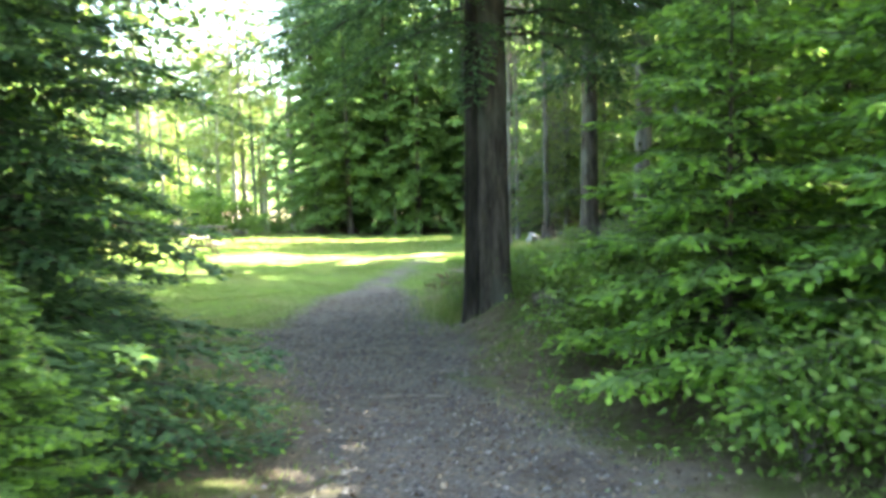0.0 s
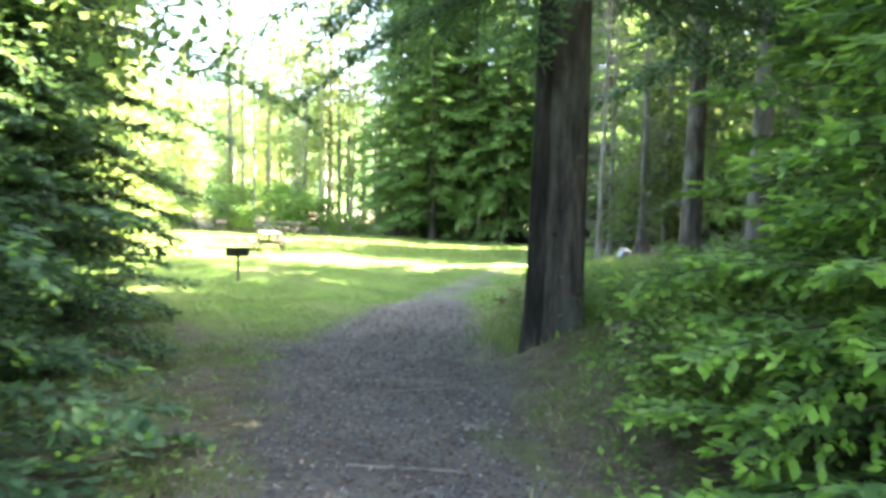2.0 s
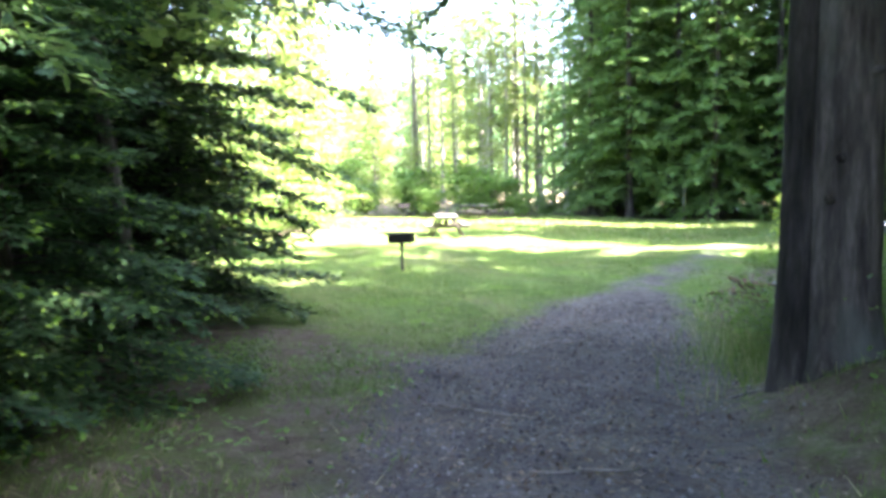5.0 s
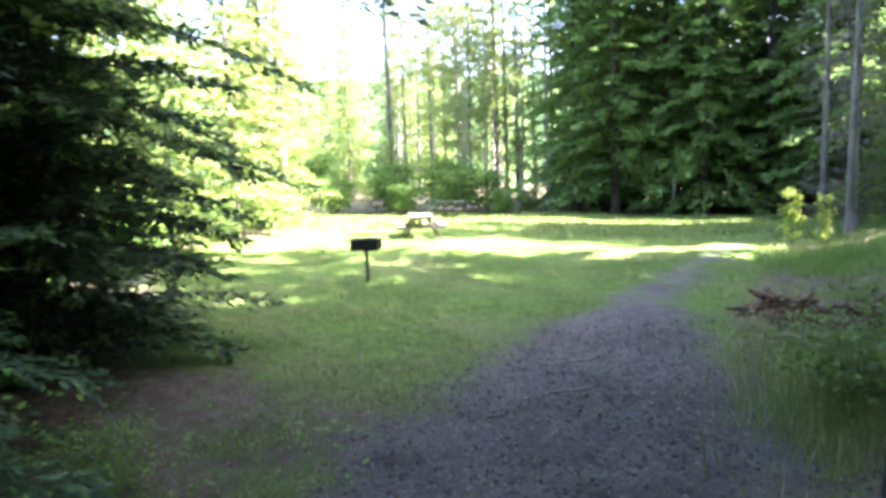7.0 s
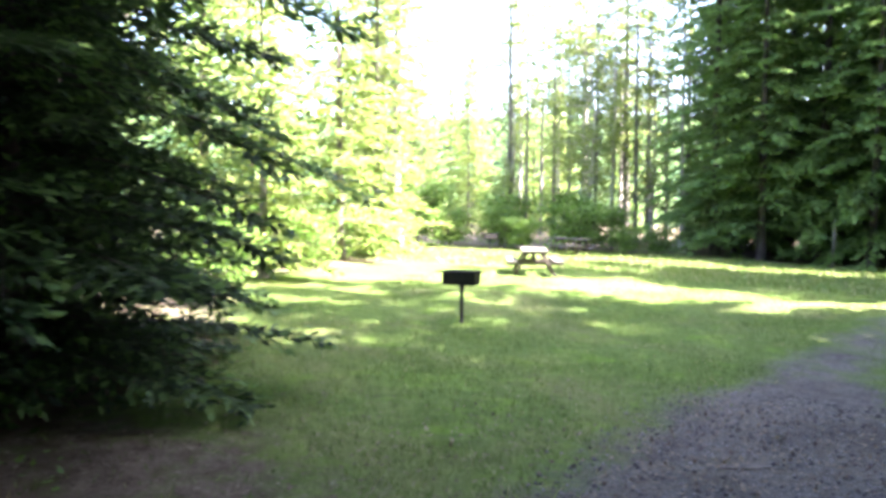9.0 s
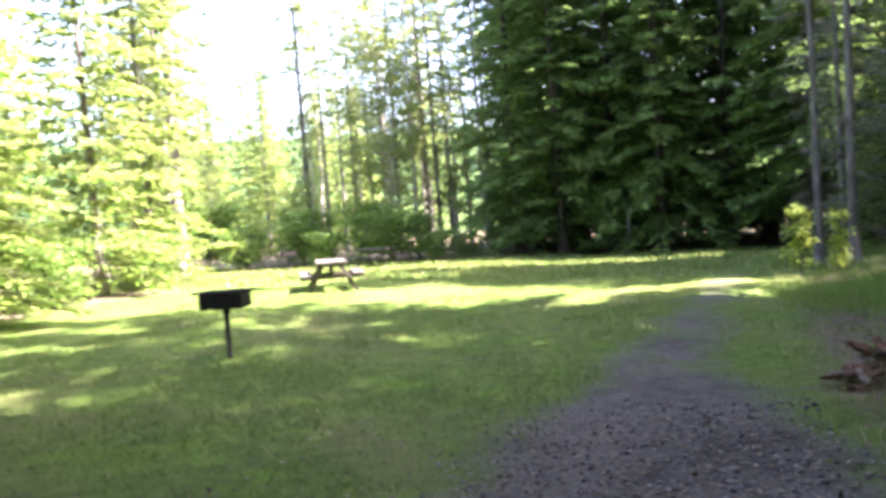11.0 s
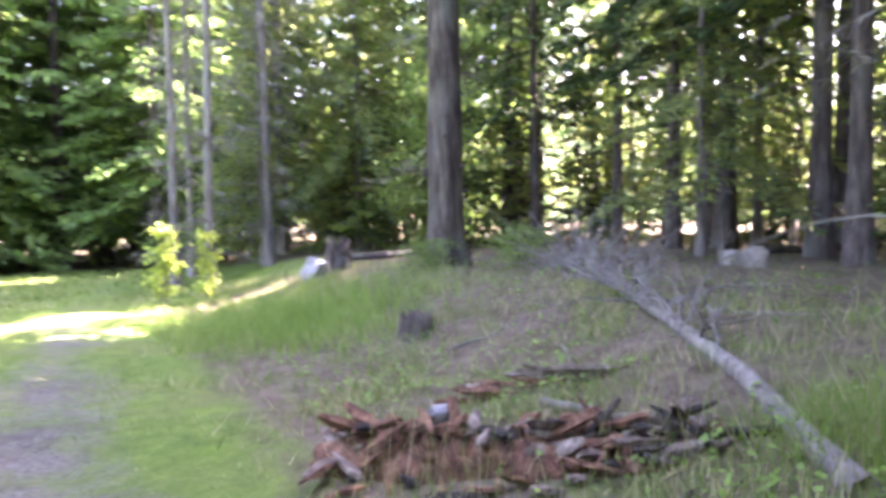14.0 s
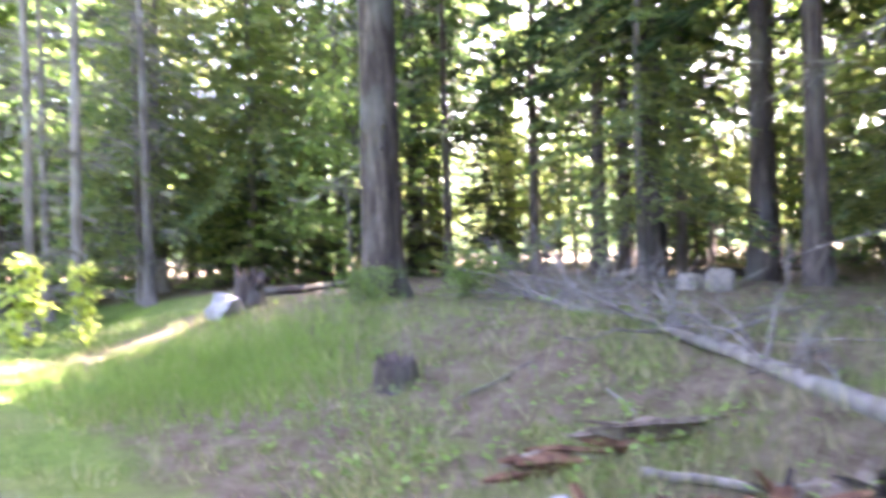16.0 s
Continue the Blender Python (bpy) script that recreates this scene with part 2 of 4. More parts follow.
def unit(v):
    return v / np.maximum(np.linalg.norm(v, axis=-1, keepdims=True), 1e-9)


class Tubes:
    """Gathers tapered tubes along lines of points."""

    def __init__(self):
        self.v, self.f, self.n = [], [], 0

    def add(self, pts, radii, sides=4, rough=0.0, rng=RNG):
        pts, radii = np.asarray(pts, float), np.asarray(radii, float)
        tan = unit(np.gradient(pts, axis=0))
        ref = np.where(np.abs(tan[:, 2:3]) > 0.85, np.array([[1.0, 0, 0]]), np.array([[0, 0, 1.0]]))
        u = unit(np.cross(tan, ref)); w = np.cross(tan, u)
        a = np.linspace(0, 2 * np.pi, sides, endpoint=False)
        rr = radii[:, None] * (1 + rough * rng.normal(size=(1, sides)) + 0.5 * rough * rng.normal(size=(len(pts), sides)))
        ring = pts[:, None] + rr[..., None] * (np.cos(a)[None, :, None] * u[:, None] + np.sin(a)[None, :, None] * w[:, None])
        i = np.arange(len(pts) - 1)[:, None] * sides
        j = np.arange(sides)[None]; jn = (j + 1) % sides
        q = np.stack([i + j, i + jn, i + sides + jn, i + sides + j], -1).reshape(-1, 4) + self.n
        self.v.append(ring.reshape(-1, 3)); self.f.append(q); self.n += len(pts) * sides
        for row in (0, len(pts) - 1):      # closed ends
            self.v.append(pts[row:row + 1]); c = self.n; self.n += 1
            s = c - 1 - (len(pts) * sides if row == 0 else 1) + 1
            first = self.n - 1 - len(pts) * sides + row * sides - (1 if row else 0)
            e = first + np.arange(sides)
            self.f.append(np.stack([e, np.roll(e, -1), np.full(sides, c), np.full(sides, c)], -1))

    def mesh(self, name, mat):
        v, f = np.concatenate(self.v), np.concatenate(self.f)
        me = bpy.data.meshes.new(name)
        me.from_pydata(v.tolist(), [], [tuple(dict.fromkeys(q)) for q in f.tolist()])
        me.materials.append(mat)
        me.polygons.foreach_set("use_smooth", np.ones(len(me.polygons), bool))
        me.update()
        return me


def conifer_meshes(seed, tall, radius, bare, branches, twig=0.16, sprays=5, droop=0.35, mats=None, bark=None, r0=None, tips=0.12, top_power=0.8, dead=0, knots=5, slim=0.2, span=None):
    """Trunk, limbs and crown of a conifer: flat, drooping boughs set with needle sprays, fresh at the ends."""
    rng = np.random.default_rng(seed)
    mats = mats or [M_NEEDLE, M_TIP]
    bark = bark or M_BARK
    r0 = r0 or tall * 0.013
    trunk, limbs, leaves = Tubes(), Tubes(), Leaves()
    zs = np.linspace(-0.25, tall, 14)
    lean = np.cumsum(rng.normal(0, 0.012 * tall / 14, (14, 2)), 0)
    lean[:3] = 0
    axis = np.c_[lean, zs]
    flare = 1 + 0.5 * np.exp(-np.maximum(zs, 0) / (2.2 * r0))
    trunk.add(axis, np.maximum(r0 * (1 - zs / tall * 0.97) * flare, 0.008), 10, 0.05, rng)
    for b in range(branches + dead):
        is_dead = b >= branches
        f = (b + rng.random()) / branches if not is_dead else rng.random() * bare / tall
        z = bare + (span or tall - bare) * f ** 1.05 if not is_dead else 0.6 + rng.random() * (bare + 0.2 * tall)
        g = max(0.0, (tall - z) / (tall - bare)) if not is_dead else 0.45
        L = radius * (min(1, g) ** top_power) * rng.uniform(0.62, 1.12) + 0.08
        az = b * 2.4 + rng.normal(0, 0.35)
        o = np.array([np.interp(z, zs, axis[:, 0]), np.interp(z, zs, axis[:, 1]), z])
        out = np.array([math.cos(az), math.sin(az), 0.0]); side = np.array([-out[1], out[0], 0.0])
        rise = rng.uniform(0.0, 0.3) + 0.45 * (1 - g) ** 2; dr = droop * rng.uniform(0.7, 1.4)
        bend = rng.normal(0, 0.12)

        def at(s):
            s = np.asarray(s, float)[..., None]
            return o + L * (out * s + side * bend * s * s + np.array([0, 0, 1.0]) * (rise * s - dr * s ** 2 + 0.18 * dr * s ** 4))

        limbs.add(at(np.linspace(0, 0.97, knots)), np.linspace(0.007 * L + 0.004, 0.003, knots), 3)
        if is_dead:
            n = 12
            s = rng.uniform(0.2, 1, n); P = at(s)
            D = out * rng.uniform(0.2, 0.8, (n, 1)) + side * rng.choice([-1, 1], (n, 1)) * 0.6 + np.c_[np.zeros((n, 2)), rng.normal(-0.3, 0.3, n)]
            leaves.add(P, D * rng.uniform(0.15, 0.5, (n, 1)), np.tile([0, 0, 0.012], (n, 1)), 2)
            continue
        n_tw = max(3, int(L / (twig * 0.55)))
        s = np.repeat(np.linspace(0.16, 1.0, n_tw), 2)
        sg = np.tile([1.0, -1.0], n_tw)
        P = at(s + rng.normal(0, 0.02, len(s)))
        Lt = (0.10 + 0.42 * L * (1 - 0.85 * s) * np.minimum(1, s * 3.5)) * rng.uniform(0.7, 1.25, len(s))
        fw = rng.uniform(0.55, 1.0, len(s))[:, None]
        D = unit(out * fw + side * sg[:, None] * rng.uniform(0.5, 0.95, len(s))[:, None] + np.c_[np.zeros((len(s), 2)), rng.normal(-0.16 - 0.3 * dr, 0.14, len(s))])
        for j in range(sprays):
            t = j / sprays
            keep = rng.random(len(s)) < 0.93
            base = P + D * (Lt * t)[:, None]
            wig = rng.normal(0, 0.32, (len(s), 3)) * np.array([1, 1, 0.75])
            d = unit(D + wig) * (twig * rng.uniform(0.7, 1.25, len(s)) * (1 - 0.25 * t))[:, None]
            up = unit(np.c_[rng.normal(0, 0.35, (len(s), 2)), np.ones(len(s))])
            w = unit(np.cross(d, up)) * (twig * slim * rng.uniform(0.7, 1.3, len(s)))[:, None]
            k = ((t >= 0.55) & (rng.random(len(s)) < tips * (0.5 + s) * 2)).astype(int)
            leaves.add(base[keep], d[keep], w[keep], k[keep])
    return trunk.mesh("trunk", bark), limbs.mesh("branchwork", bark), leaves.mesh("crown", list(mats) + [M_DEADN])


def plant_tree(name, meshes, x, y, label, category, group="", turn=0.0, scale=1.0, sink=0.0):
    t = thing(name, x, y, hz(x, y) - sink, label, category, group, turn=turn)
    t.scale = (scale, scale, scale)
    for nm, me in zip(("trunk", "branchwork", "crown"), meshes):
        tagged(part(nm, me, t), kind="stuff" if nm == "branchwork" else "")
    return t


def broadleaf_meshes(seed, tall, spread, trunk_r, n_limbs, n_leaves, leaf=0.09, mats=None, bark=None, low=0.35, stems=1):
    """Trunk or stems, limbs and scattered leaves in uneven clumps."""
    rng = np.random.default_rng(seed)
    trunk, limbs, leaves = Tubes(), Tubes(), Leaves()
    ends = []
    for sidx in range(stems):
        lean = rng.normal(0, 0.10 if stems == 1 else 0.35, 2) * (spread if stems > 1 else 1)
        zz = np.linspace(-0.15, tall * 0.95, 8)
        ax = np.c_[np.outer(zz / tall, lean) + rng.normal(0, 0.012 * tall, (8, 2)) * (zz > 0)[:, None], zz]
        trunk.add(ax, np.linspace(trunk_r, trunk_r * 0.15, 8), 8 if stems == 1 else 4, 0.04, rng)
        for b in range(n_limbs // stems):
            f = low + (1 - low) * rng.random()
            o = np.array([np.interp(f * tall * 0.95, zz, ax[:, i]) for i in range(3)])
            az = rng.random() * 6.283
            L = spread * rng.uniform(0.45, 1.0) * (1.15 - 0.6 * abs(f - 0.55))
            v = np.array([math.cos(az), math.sin(az), rng.uniform(0.1, 0.75)])
            s = np.linspace(0, 1, 5)[:, None]
            pts = o + v * L * s + np.array([0, 0, -0.25 * L]) * s ** 2 + rng.normal(0, 0.04 * L, (5, 3)) * s
            limbs.add(pts, np.linspace(trunk_r * 0.35, 0.003, 5), 3)
            ends += [(pts[2], 0.30 * L), (pts[3], 0.32 * L), (pts[4], 0.28 * L)]
    per = max(1, n_leaves // len(ends))
    for c, rad in ends:
        q = int(per * rng.uniform(0.4, 1.6)) + 1
        p = c + rng.normal(0, 1, (q, 3)) * np.array([1, 1, 0.55]) * (rad * 0.75 + 0.04)
        d = unit(np.c_[rng.normal(0, 1, (q, 2)), rng.normal(-0.35, 0.45, q)]) * (leaf * rng.uniform(0.6, 1.35, q))[:, None]
        w = unit(np.cross(d, unit(np.c_[rng.normal(0, 0.5, (q, 2)), np.ones(q)]))) * (leaf * 0.36 * rng.uniform(0.8, 1.2, q))[:, None]
        leaves.add(p, d, w, 0)
    return trunk.mesh("trunk", bark or M_BARK_GREY), limbs.mesh("branchwork", bark or M_BARK_GREY), leaves.mesh("crown", mats or [M_LEAF])


# ---- ground: one sheet to the horizon ----
def ground():
    def spread_out(a, b, step, reach):
        core = np.arange(a, b + 1e-6, step)
        g = np.cumsum(step * 1.16 ** np.arange(1, 60)); g = np.append(g[g < reach], reach)
        return np.concatenate([a - g[::-1], core, b + g])

    gx, gy = spread_out(-13, 9, 0.2, 700), spread_out(-1, 28, 0.2, 700)
    X, Y = np.meshgrid(gx, gy)
    Z = height(X, Y)
    nx, ny = len(gx), len(gy)
    i = (np.arange(ny - 1)[:, None] * nx + np.arange(nx - 1)[None]).ravel()
    me = mesh_of("ground", np.stack([X, Y, Z], -1).reshape(-1, 3), np.stack([i, i + 1, i + nx + 1, i + nx], -1), [M_GROUND], shade=True)
    off = np.abs(X - path_x(Y))
    pathm = 1 - smooth(off - path_half(Y), -0.9, 0.9)
    pathm = pathm * np.interp(Y, [16, 19, 23, 26], [1, 0.8, 0.62, 0.45])
    pathm = np.where(Y > 40, pathm * smooth(-Y, -50, -40), pathm)
    duff = np.clip(smooth(X, np.interp(Y, [0, 12, 18, 40], [1.2, 2.2, 3.4, 3.8]), np.interp(Y, [0, 12, 18, 40], [2.4, 3.4, 5.4, 6.0])) + smooth(-X, np.interp(Y, [0, 8, 14, 20], [1.9, 3.6, 6, 12]), np.interp(Y, [0, 8, 14, 20], [3.2, 5.2, 8.5, 16])) + smooth(Y, 37, 41), 0, 1)
    duff = np.maximum(duff, 0.72 * smooth(X - path_x(Y), 0.6, 1.8) * smooth(Y, 12, 14) * smooth(-Y, -27, -25))
    duff = np.maximum(duff, smooth(-Y, -14.2, -11) * 0.66)
    far = smooth(np.hypot(X + 2, Y - 22), 55, 80)
    col = me.color_attributes.new("cover", "FLOAT_COLOR", "POINT")
    col.data.foreach_set("color", np.stack([pathm, duff, far, np.ones_like(far)], -1).astype(np.float32).ravel())
    tagged(new("ground", me), "grassy clearing floor with a dark gravel track and forest duff", "ground", kind="structure")


ground()


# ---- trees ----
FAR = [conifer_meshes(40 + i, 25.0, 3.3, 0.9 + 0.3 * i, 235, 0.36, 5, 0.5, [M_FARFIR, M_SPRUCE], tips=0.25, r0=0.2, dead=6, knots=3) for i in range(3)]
UNDER = [conifer_meshes(70 + i, 7.5, 2.1, 0.25, 80, 0.32, 4, 0.3, [M_NEEDLE, M_SPRUCE], M_BARK, 0.09, 0.3, knots=3) for i in range(2)]
STAND = [conifer_meshes(60 + i, 27.0, 3.1, 6.0, 105, 0.5, 3, 0.4, [M_NEEDLE, M_NEEDLE_BLUE], M_BARK, 0.19, 0.3, dead=24, knots=3) for i in range(3)]
SUNNY = [conifer_meshes(80 + i, 16.0, 2.7, 0.5, 150, 0.36, 4, 0.35, [M_SUNNY, M_TIP], M_BARK_GREY, 0.17, 0.3) for i in range(2)]
PINE = conifer_meshes(90, 26.0, 2.6, 7.0, 90, 0.42, 4, 0.3, [M_SUNNY, M_NEEDLE_BLUE], M_BARK_GREY, 0.28, 0.3, dead=20)
DECID = [broadleaf_meshes(100 + i, 15.0, 2.6, 0.13, 40, 4200, 0.24, [M_SUNNY], M_BIRCH, 0.2) for i in range(2)]

FIR_LABEL = "tall dense dark green fir with drooping boughs"
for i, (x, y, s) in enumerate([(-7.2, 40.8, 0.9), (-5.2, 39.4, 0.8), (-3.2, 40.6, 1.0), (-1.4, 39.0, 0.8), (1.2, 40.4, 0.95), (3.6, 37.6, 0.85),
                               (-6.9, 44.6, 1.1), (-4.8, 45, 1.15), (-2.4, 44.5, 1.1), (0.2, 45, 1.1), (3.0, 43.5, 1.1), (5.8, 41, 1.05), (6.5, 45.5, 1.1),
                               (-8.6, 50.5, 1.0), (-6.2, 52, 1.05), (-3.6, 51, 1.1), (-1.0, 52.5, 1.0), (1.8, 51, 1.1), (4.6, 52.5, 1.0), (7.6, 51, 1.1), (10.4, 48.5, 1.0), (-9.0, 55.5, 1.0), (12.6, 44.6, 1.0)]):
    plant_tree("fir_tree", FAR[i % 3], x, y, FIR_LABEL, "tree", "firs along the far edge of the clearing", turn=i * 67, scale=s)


def clear_lane(x, y, r):
    """Whether a tall tree would stand in the open lane through which the sun reaches the grass."""
    mid = 24.9 + (x + 4) * math.tan(radians(SUN_AZ))
    return abs(y - mid) < r


# rows of conifers laid out to shade track and meadow, leaving the sun lane
n_stand = 0
for x0, step in ((10.6, 3.4), (15.6, 3.6)):
    for iy in range(int(58 / step)):
        x, y = x0 + RNG.uniform(-1.0, 1.0), -8 + iy * step + RNG.uniform(-0.8, 0.8)
        if clear_lane(x, y, 3.2) or (x < 13 and 16 < y < 19.5) or (x < 18 and 2.5 < y < 10) or (x < 13 and 34.5 < y < 40.5):
            continue
        plant_tree("forest_shade_conifer", STAND[n_stand % 3], x, y, "tall forest and shade conifer with bare lower trunk and grey dead branches", "tree", "conifers of the wood", turn=RNG.uniform(0, 360), scale=RNG.uniform(0.82, 1.08))
        n_stand += 1
# single conifers added where too much sun came through the rows
for i, (x, y, s) in enumerate([(9.0, -1.0, 0.95), (9.5, 3.1, 1.0), (14.0, 4.0, 1.05), (8.7, 10.7, 1.0), (9.6, 11.6, 1.1), (7.6, 12.6, 1.0), (13.0, 20.8, 1.1), (9.4, 46, 1.1), (12.8, 17.0, 1.2), (9.4, 14.6, 1.1)]):
    plant_tree("forest_shade_conifer", STAND[i % 3], x, y, "tall forest and shade conifer with bare lower trunk and grey dead branches", "tree", "conifers of the wood", turn=40 * i, scale=s)

# conifers added for the shade of their high crowns, mostly out of view
HIGHCROWN = conifer_meshes(64, 27.0, 3.0, 11.0, 85, 0.45, 4, 0.4, [M_NEEDLE, M_NEEDLE_BLUE], M_BARK, 0.2, 0.3, dead=6, knots=3)
for i, (x, y) in enumerate([(7.8, 5.7), (9.8, 7.6), (7.4, 2.2), (8.2, -1.6), (11.4, 29.4), (16.6, 30.3)]):
    plant_tree("forest_shade_conifer", HIGHCROWN, x, y, "tall conifer with a long bare trunk, added to cast shade", "tree", "conifers of the wood", turn=110 * i)

# the stand behind the walk's start and along its left side
for i, (x, y, s) in enumerate([(-4.5, -5, 1), (1.5, -8, 1.05), (-8.5, 1, 1), (-11.5, 6.5, 1.05), (-13.5, 12.0, 0.9), (-16, 6, 1.1)]):
    plant_tree("forest_shade_conifer", STAND[i % 3], x, y, "tall forest and shade conifer with bare lower trunk and grey dead branches", "tree", "conifers of the wood", turn=i * 51, scale=s)

# out-of-view birches added so that the sun falls dappled through their leaves
for i, (x, y, s) in enumerate([(12.4, 5.0, 0.8), (10.8, 7.6, 0.65), (15.5, 7.2, 0.95), (16.2, 3.2, 0.95)]):
    plant_tree("birch_tree", DECID[i % 2], x, y, "slender pale-barked birch with light green leaves", "tree", "birches in the wood", turn=i * 73 + 20, scale=s)

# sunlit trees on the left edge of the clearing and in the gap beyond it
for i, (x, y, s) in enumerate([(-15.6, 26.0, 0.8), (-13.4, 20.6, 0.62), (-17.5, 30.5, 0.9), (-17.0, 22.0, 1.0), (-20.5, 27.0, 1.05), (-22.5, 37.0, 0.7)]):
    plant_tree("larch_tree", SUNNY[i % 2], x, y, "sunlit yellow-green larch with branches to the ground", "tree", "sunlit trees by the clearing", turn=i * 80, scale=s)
for i, (x, y, s) in enumerate([(-20.5, 36.0, 0.95), (-28.5, 46, 1.05), (-13.0, 47, 0.8)]):
    plant_tree("pine_tree", PINE, x, y, "tall thin-crowned pine with a bare grey trunk", "tree", "pines beyond the clearing", turn=i * 95, scale=s)
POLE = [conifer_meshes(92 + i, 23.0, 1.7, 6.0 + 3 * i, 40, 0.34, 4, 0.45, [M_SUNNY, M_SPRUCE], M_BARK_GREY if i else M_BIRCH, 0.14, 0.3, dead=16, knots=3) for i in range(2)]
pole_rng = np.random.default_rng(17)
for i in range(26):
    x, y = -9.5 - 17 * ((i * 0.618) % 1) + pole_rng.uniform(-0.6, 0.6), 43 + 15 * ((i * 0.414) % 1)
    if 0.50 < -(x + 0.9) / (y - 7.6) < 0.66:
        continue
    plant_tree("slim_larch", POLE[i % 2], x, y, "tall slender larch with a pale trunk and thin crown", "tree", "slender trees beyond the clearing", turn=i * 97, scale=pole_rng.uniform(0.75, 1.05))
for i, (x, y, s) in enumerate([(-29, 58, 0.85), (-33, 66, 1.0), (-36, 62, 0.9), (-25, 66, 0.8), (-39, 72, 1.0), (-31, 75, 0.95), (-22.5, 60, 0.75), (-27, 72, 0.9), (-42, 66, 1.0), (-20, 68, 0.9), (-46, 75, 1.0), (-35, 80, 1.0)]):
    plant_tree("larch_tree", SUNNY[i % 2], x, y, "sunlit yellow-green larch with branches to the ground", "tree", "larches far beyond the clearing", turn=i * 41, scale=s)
for i, (x, y, s) in enumerate([(-13.3, 42.0, 0.8), (-11.0, 44.5, 0.6), (-15.2, 47.5, 0.8), (-18.6, 43.5, 0.5), (-27, 41, 0.8), (-22.5, 41.5, 0.45)]):
    plant_tree("birch_tree", DECID[i % 2], x, y, "slender pale-barked birch with light green leaves", "tree", "birches beyond the clearing", turn=i * 73, scale=s)

# low growth that closes the view under the tall trees
for i, (x, y, s) in enumerate([(18.0, 20.5, 0.8), (16.8, 17.2, 0.9), (14.8, 13.6, 0.8), (18.5, 12.0, 1.1), (20.5, 16.0, 1.2), (21, 23, 1.1), (19, 30, 1.0), (16.5, 35.5, 1.1), (12.0, 37.5, 1.2), (9.0, 35.0, 0.8), (22, 27, 1.2), (12.5, 9.5, 0.9), (9.5, 11.4, 0.7), (14.5, 17.4, 0.6), (13.2, 15.6, 0.6), (15.0, 19.0, 0.5), (12.6, 13.2, 0.7), (16.2, 15.4, 0.8), (12.0, 15.2, 0.9), (14.4, 13.4, 1.0), (17.0, 21.4, 0.45),
                               (-7.6, 49, 0.9), (-5.6, 48.5, 1.1), (-3.4, 48.0, 1.0), (-0.8, 48.5, 1.1), (2.0, 47.8, 1.0), (5.0, 48.5, 1.1), (8.2, 42.5, 1.0), (10.5, 40.5, 1.0), (7.6, 48, 1.0), (5.0, 35.2, 0.7),
                               (-13.5, 9.0, 0.9), (-10.8, 3.8, 0.9), (-7.0, 4.6, 0.7), (-5.4, -0.5, 0.9), (-12.2, 15.0, 0.7), (-9.7, 13.3, 1.0), (-10.4, 11.0, 1.1), (-8.6, 10.2, 0.9), (-12.0, 13.0, 1.2), (-9.4, 8.2, 1.0), (-11.4, 9.0, 1.2), (-7.4, 8.4, 0.6),
                               (7.0, 29.8, 0.55), (8.8, 27.9, 0.5), (13.0, 28.2, 0.55), (15.4, 23.4, 0.5)]):
    plant_tree("young_fir", UNDER[i % 2], x, y, "young dark green fir under taller trees", "tree", "young firs of the wood", turn=i * 71, scale=s)

WOODLEAF = [broadleaf_meshes(120 + i, 10.0, 2.7, 0.09, 44, 2800, 0.22, [M_LEAF if i else M_SUNNY], M_BARK_GREY, 0.06) for i in range(2)]
for i, (x, y, s) in enumerate([(16.0, 24.6, 0.9), (18.5, 27.8, 1.0), (19.4, 18.0, 1.0), (20.6, 21.4, 1.1), (14.2, 27.2, 0.7), (17.0, 31.5, 1.0), (21.5, 25.0, 1.2), (23.0, 18.6, 1.2), (12.0, 32.0, 0.9), (9.5, 29.4, 0.7), (20.0, 33.5, 1.1), (18.2, 14.6, 0.9), (24.5, 22.5, 1.3), (22.5, 13.0, 1.2), (8.0, 33.5, 0.9), (7.2, 26.8, 0.5), (13.4, 12.0, 0.8), (26, 20, 1.5), (27, 26, 1.5), (25, 30.5, 1.4), (24, 35, 1.4), (26.5, 14.5, 1.4), (19.5, 38, 1.3), (14.5, 39, 1.2), (10.2, 38.6, 1.0), (29, 23, 1.6), (23.5, 28, 1.2)]):
    plant_tree("maple_tree", WOODLEAF[i % 2], x, y, "leafy light green maple under the tall conifers", "tree", "maples in the wood", turn=i * 83, scale=s)

# sunlit young growth inside the wood
for i, (x, y, s) in enumerate([(6.6, 29.6, 0.5), (8.8, 31.5, 0.6), (11.5, 29.2, 0.45), (5.2, 33.5, 0.55), (14.5, 29.0, 0.5), (17.5, 25.0, 0.45), (13.0, 33.5, 0.6)]):
    plant_tree("larch_tree", SUNNY[i % 2], x, y, "sunlit yellow-green larch with branches to the ground", "tree", "young larches in the wood", turn=i * 80, scale=s)

# hemlocks with long drooping boughs between the trunks, crowns coloured as if warmly lit
DROOP = conifer_meshes(95, 13.0, 2.7, 1.6, 90, 0.2, 5, 0.75, [M_SUNNY, M_NEEDLE_BLUE], M_BARK_GREY, 0.12, 0.3, dead=20, knots=4)
for i, (x, y, s) in enumerate([(6.6, 29.6, 0.9), (9.8, 30.6, 1.0), (9.4, 21.6, 0.8), (12.2, 22.2, 0.9), (14.0, 18.8, 0.9), (5.6, 32.4, 1.0), (11.2, 17.6, 0.8), (4.4, 30.4, 0.8)]):
    plant_tree("hemlock_tree", DROOP, x, y, "grey-green hemlock with long drooping boughs", "tree", "hemlocks in the wood", turn=i * 64, scale=s)

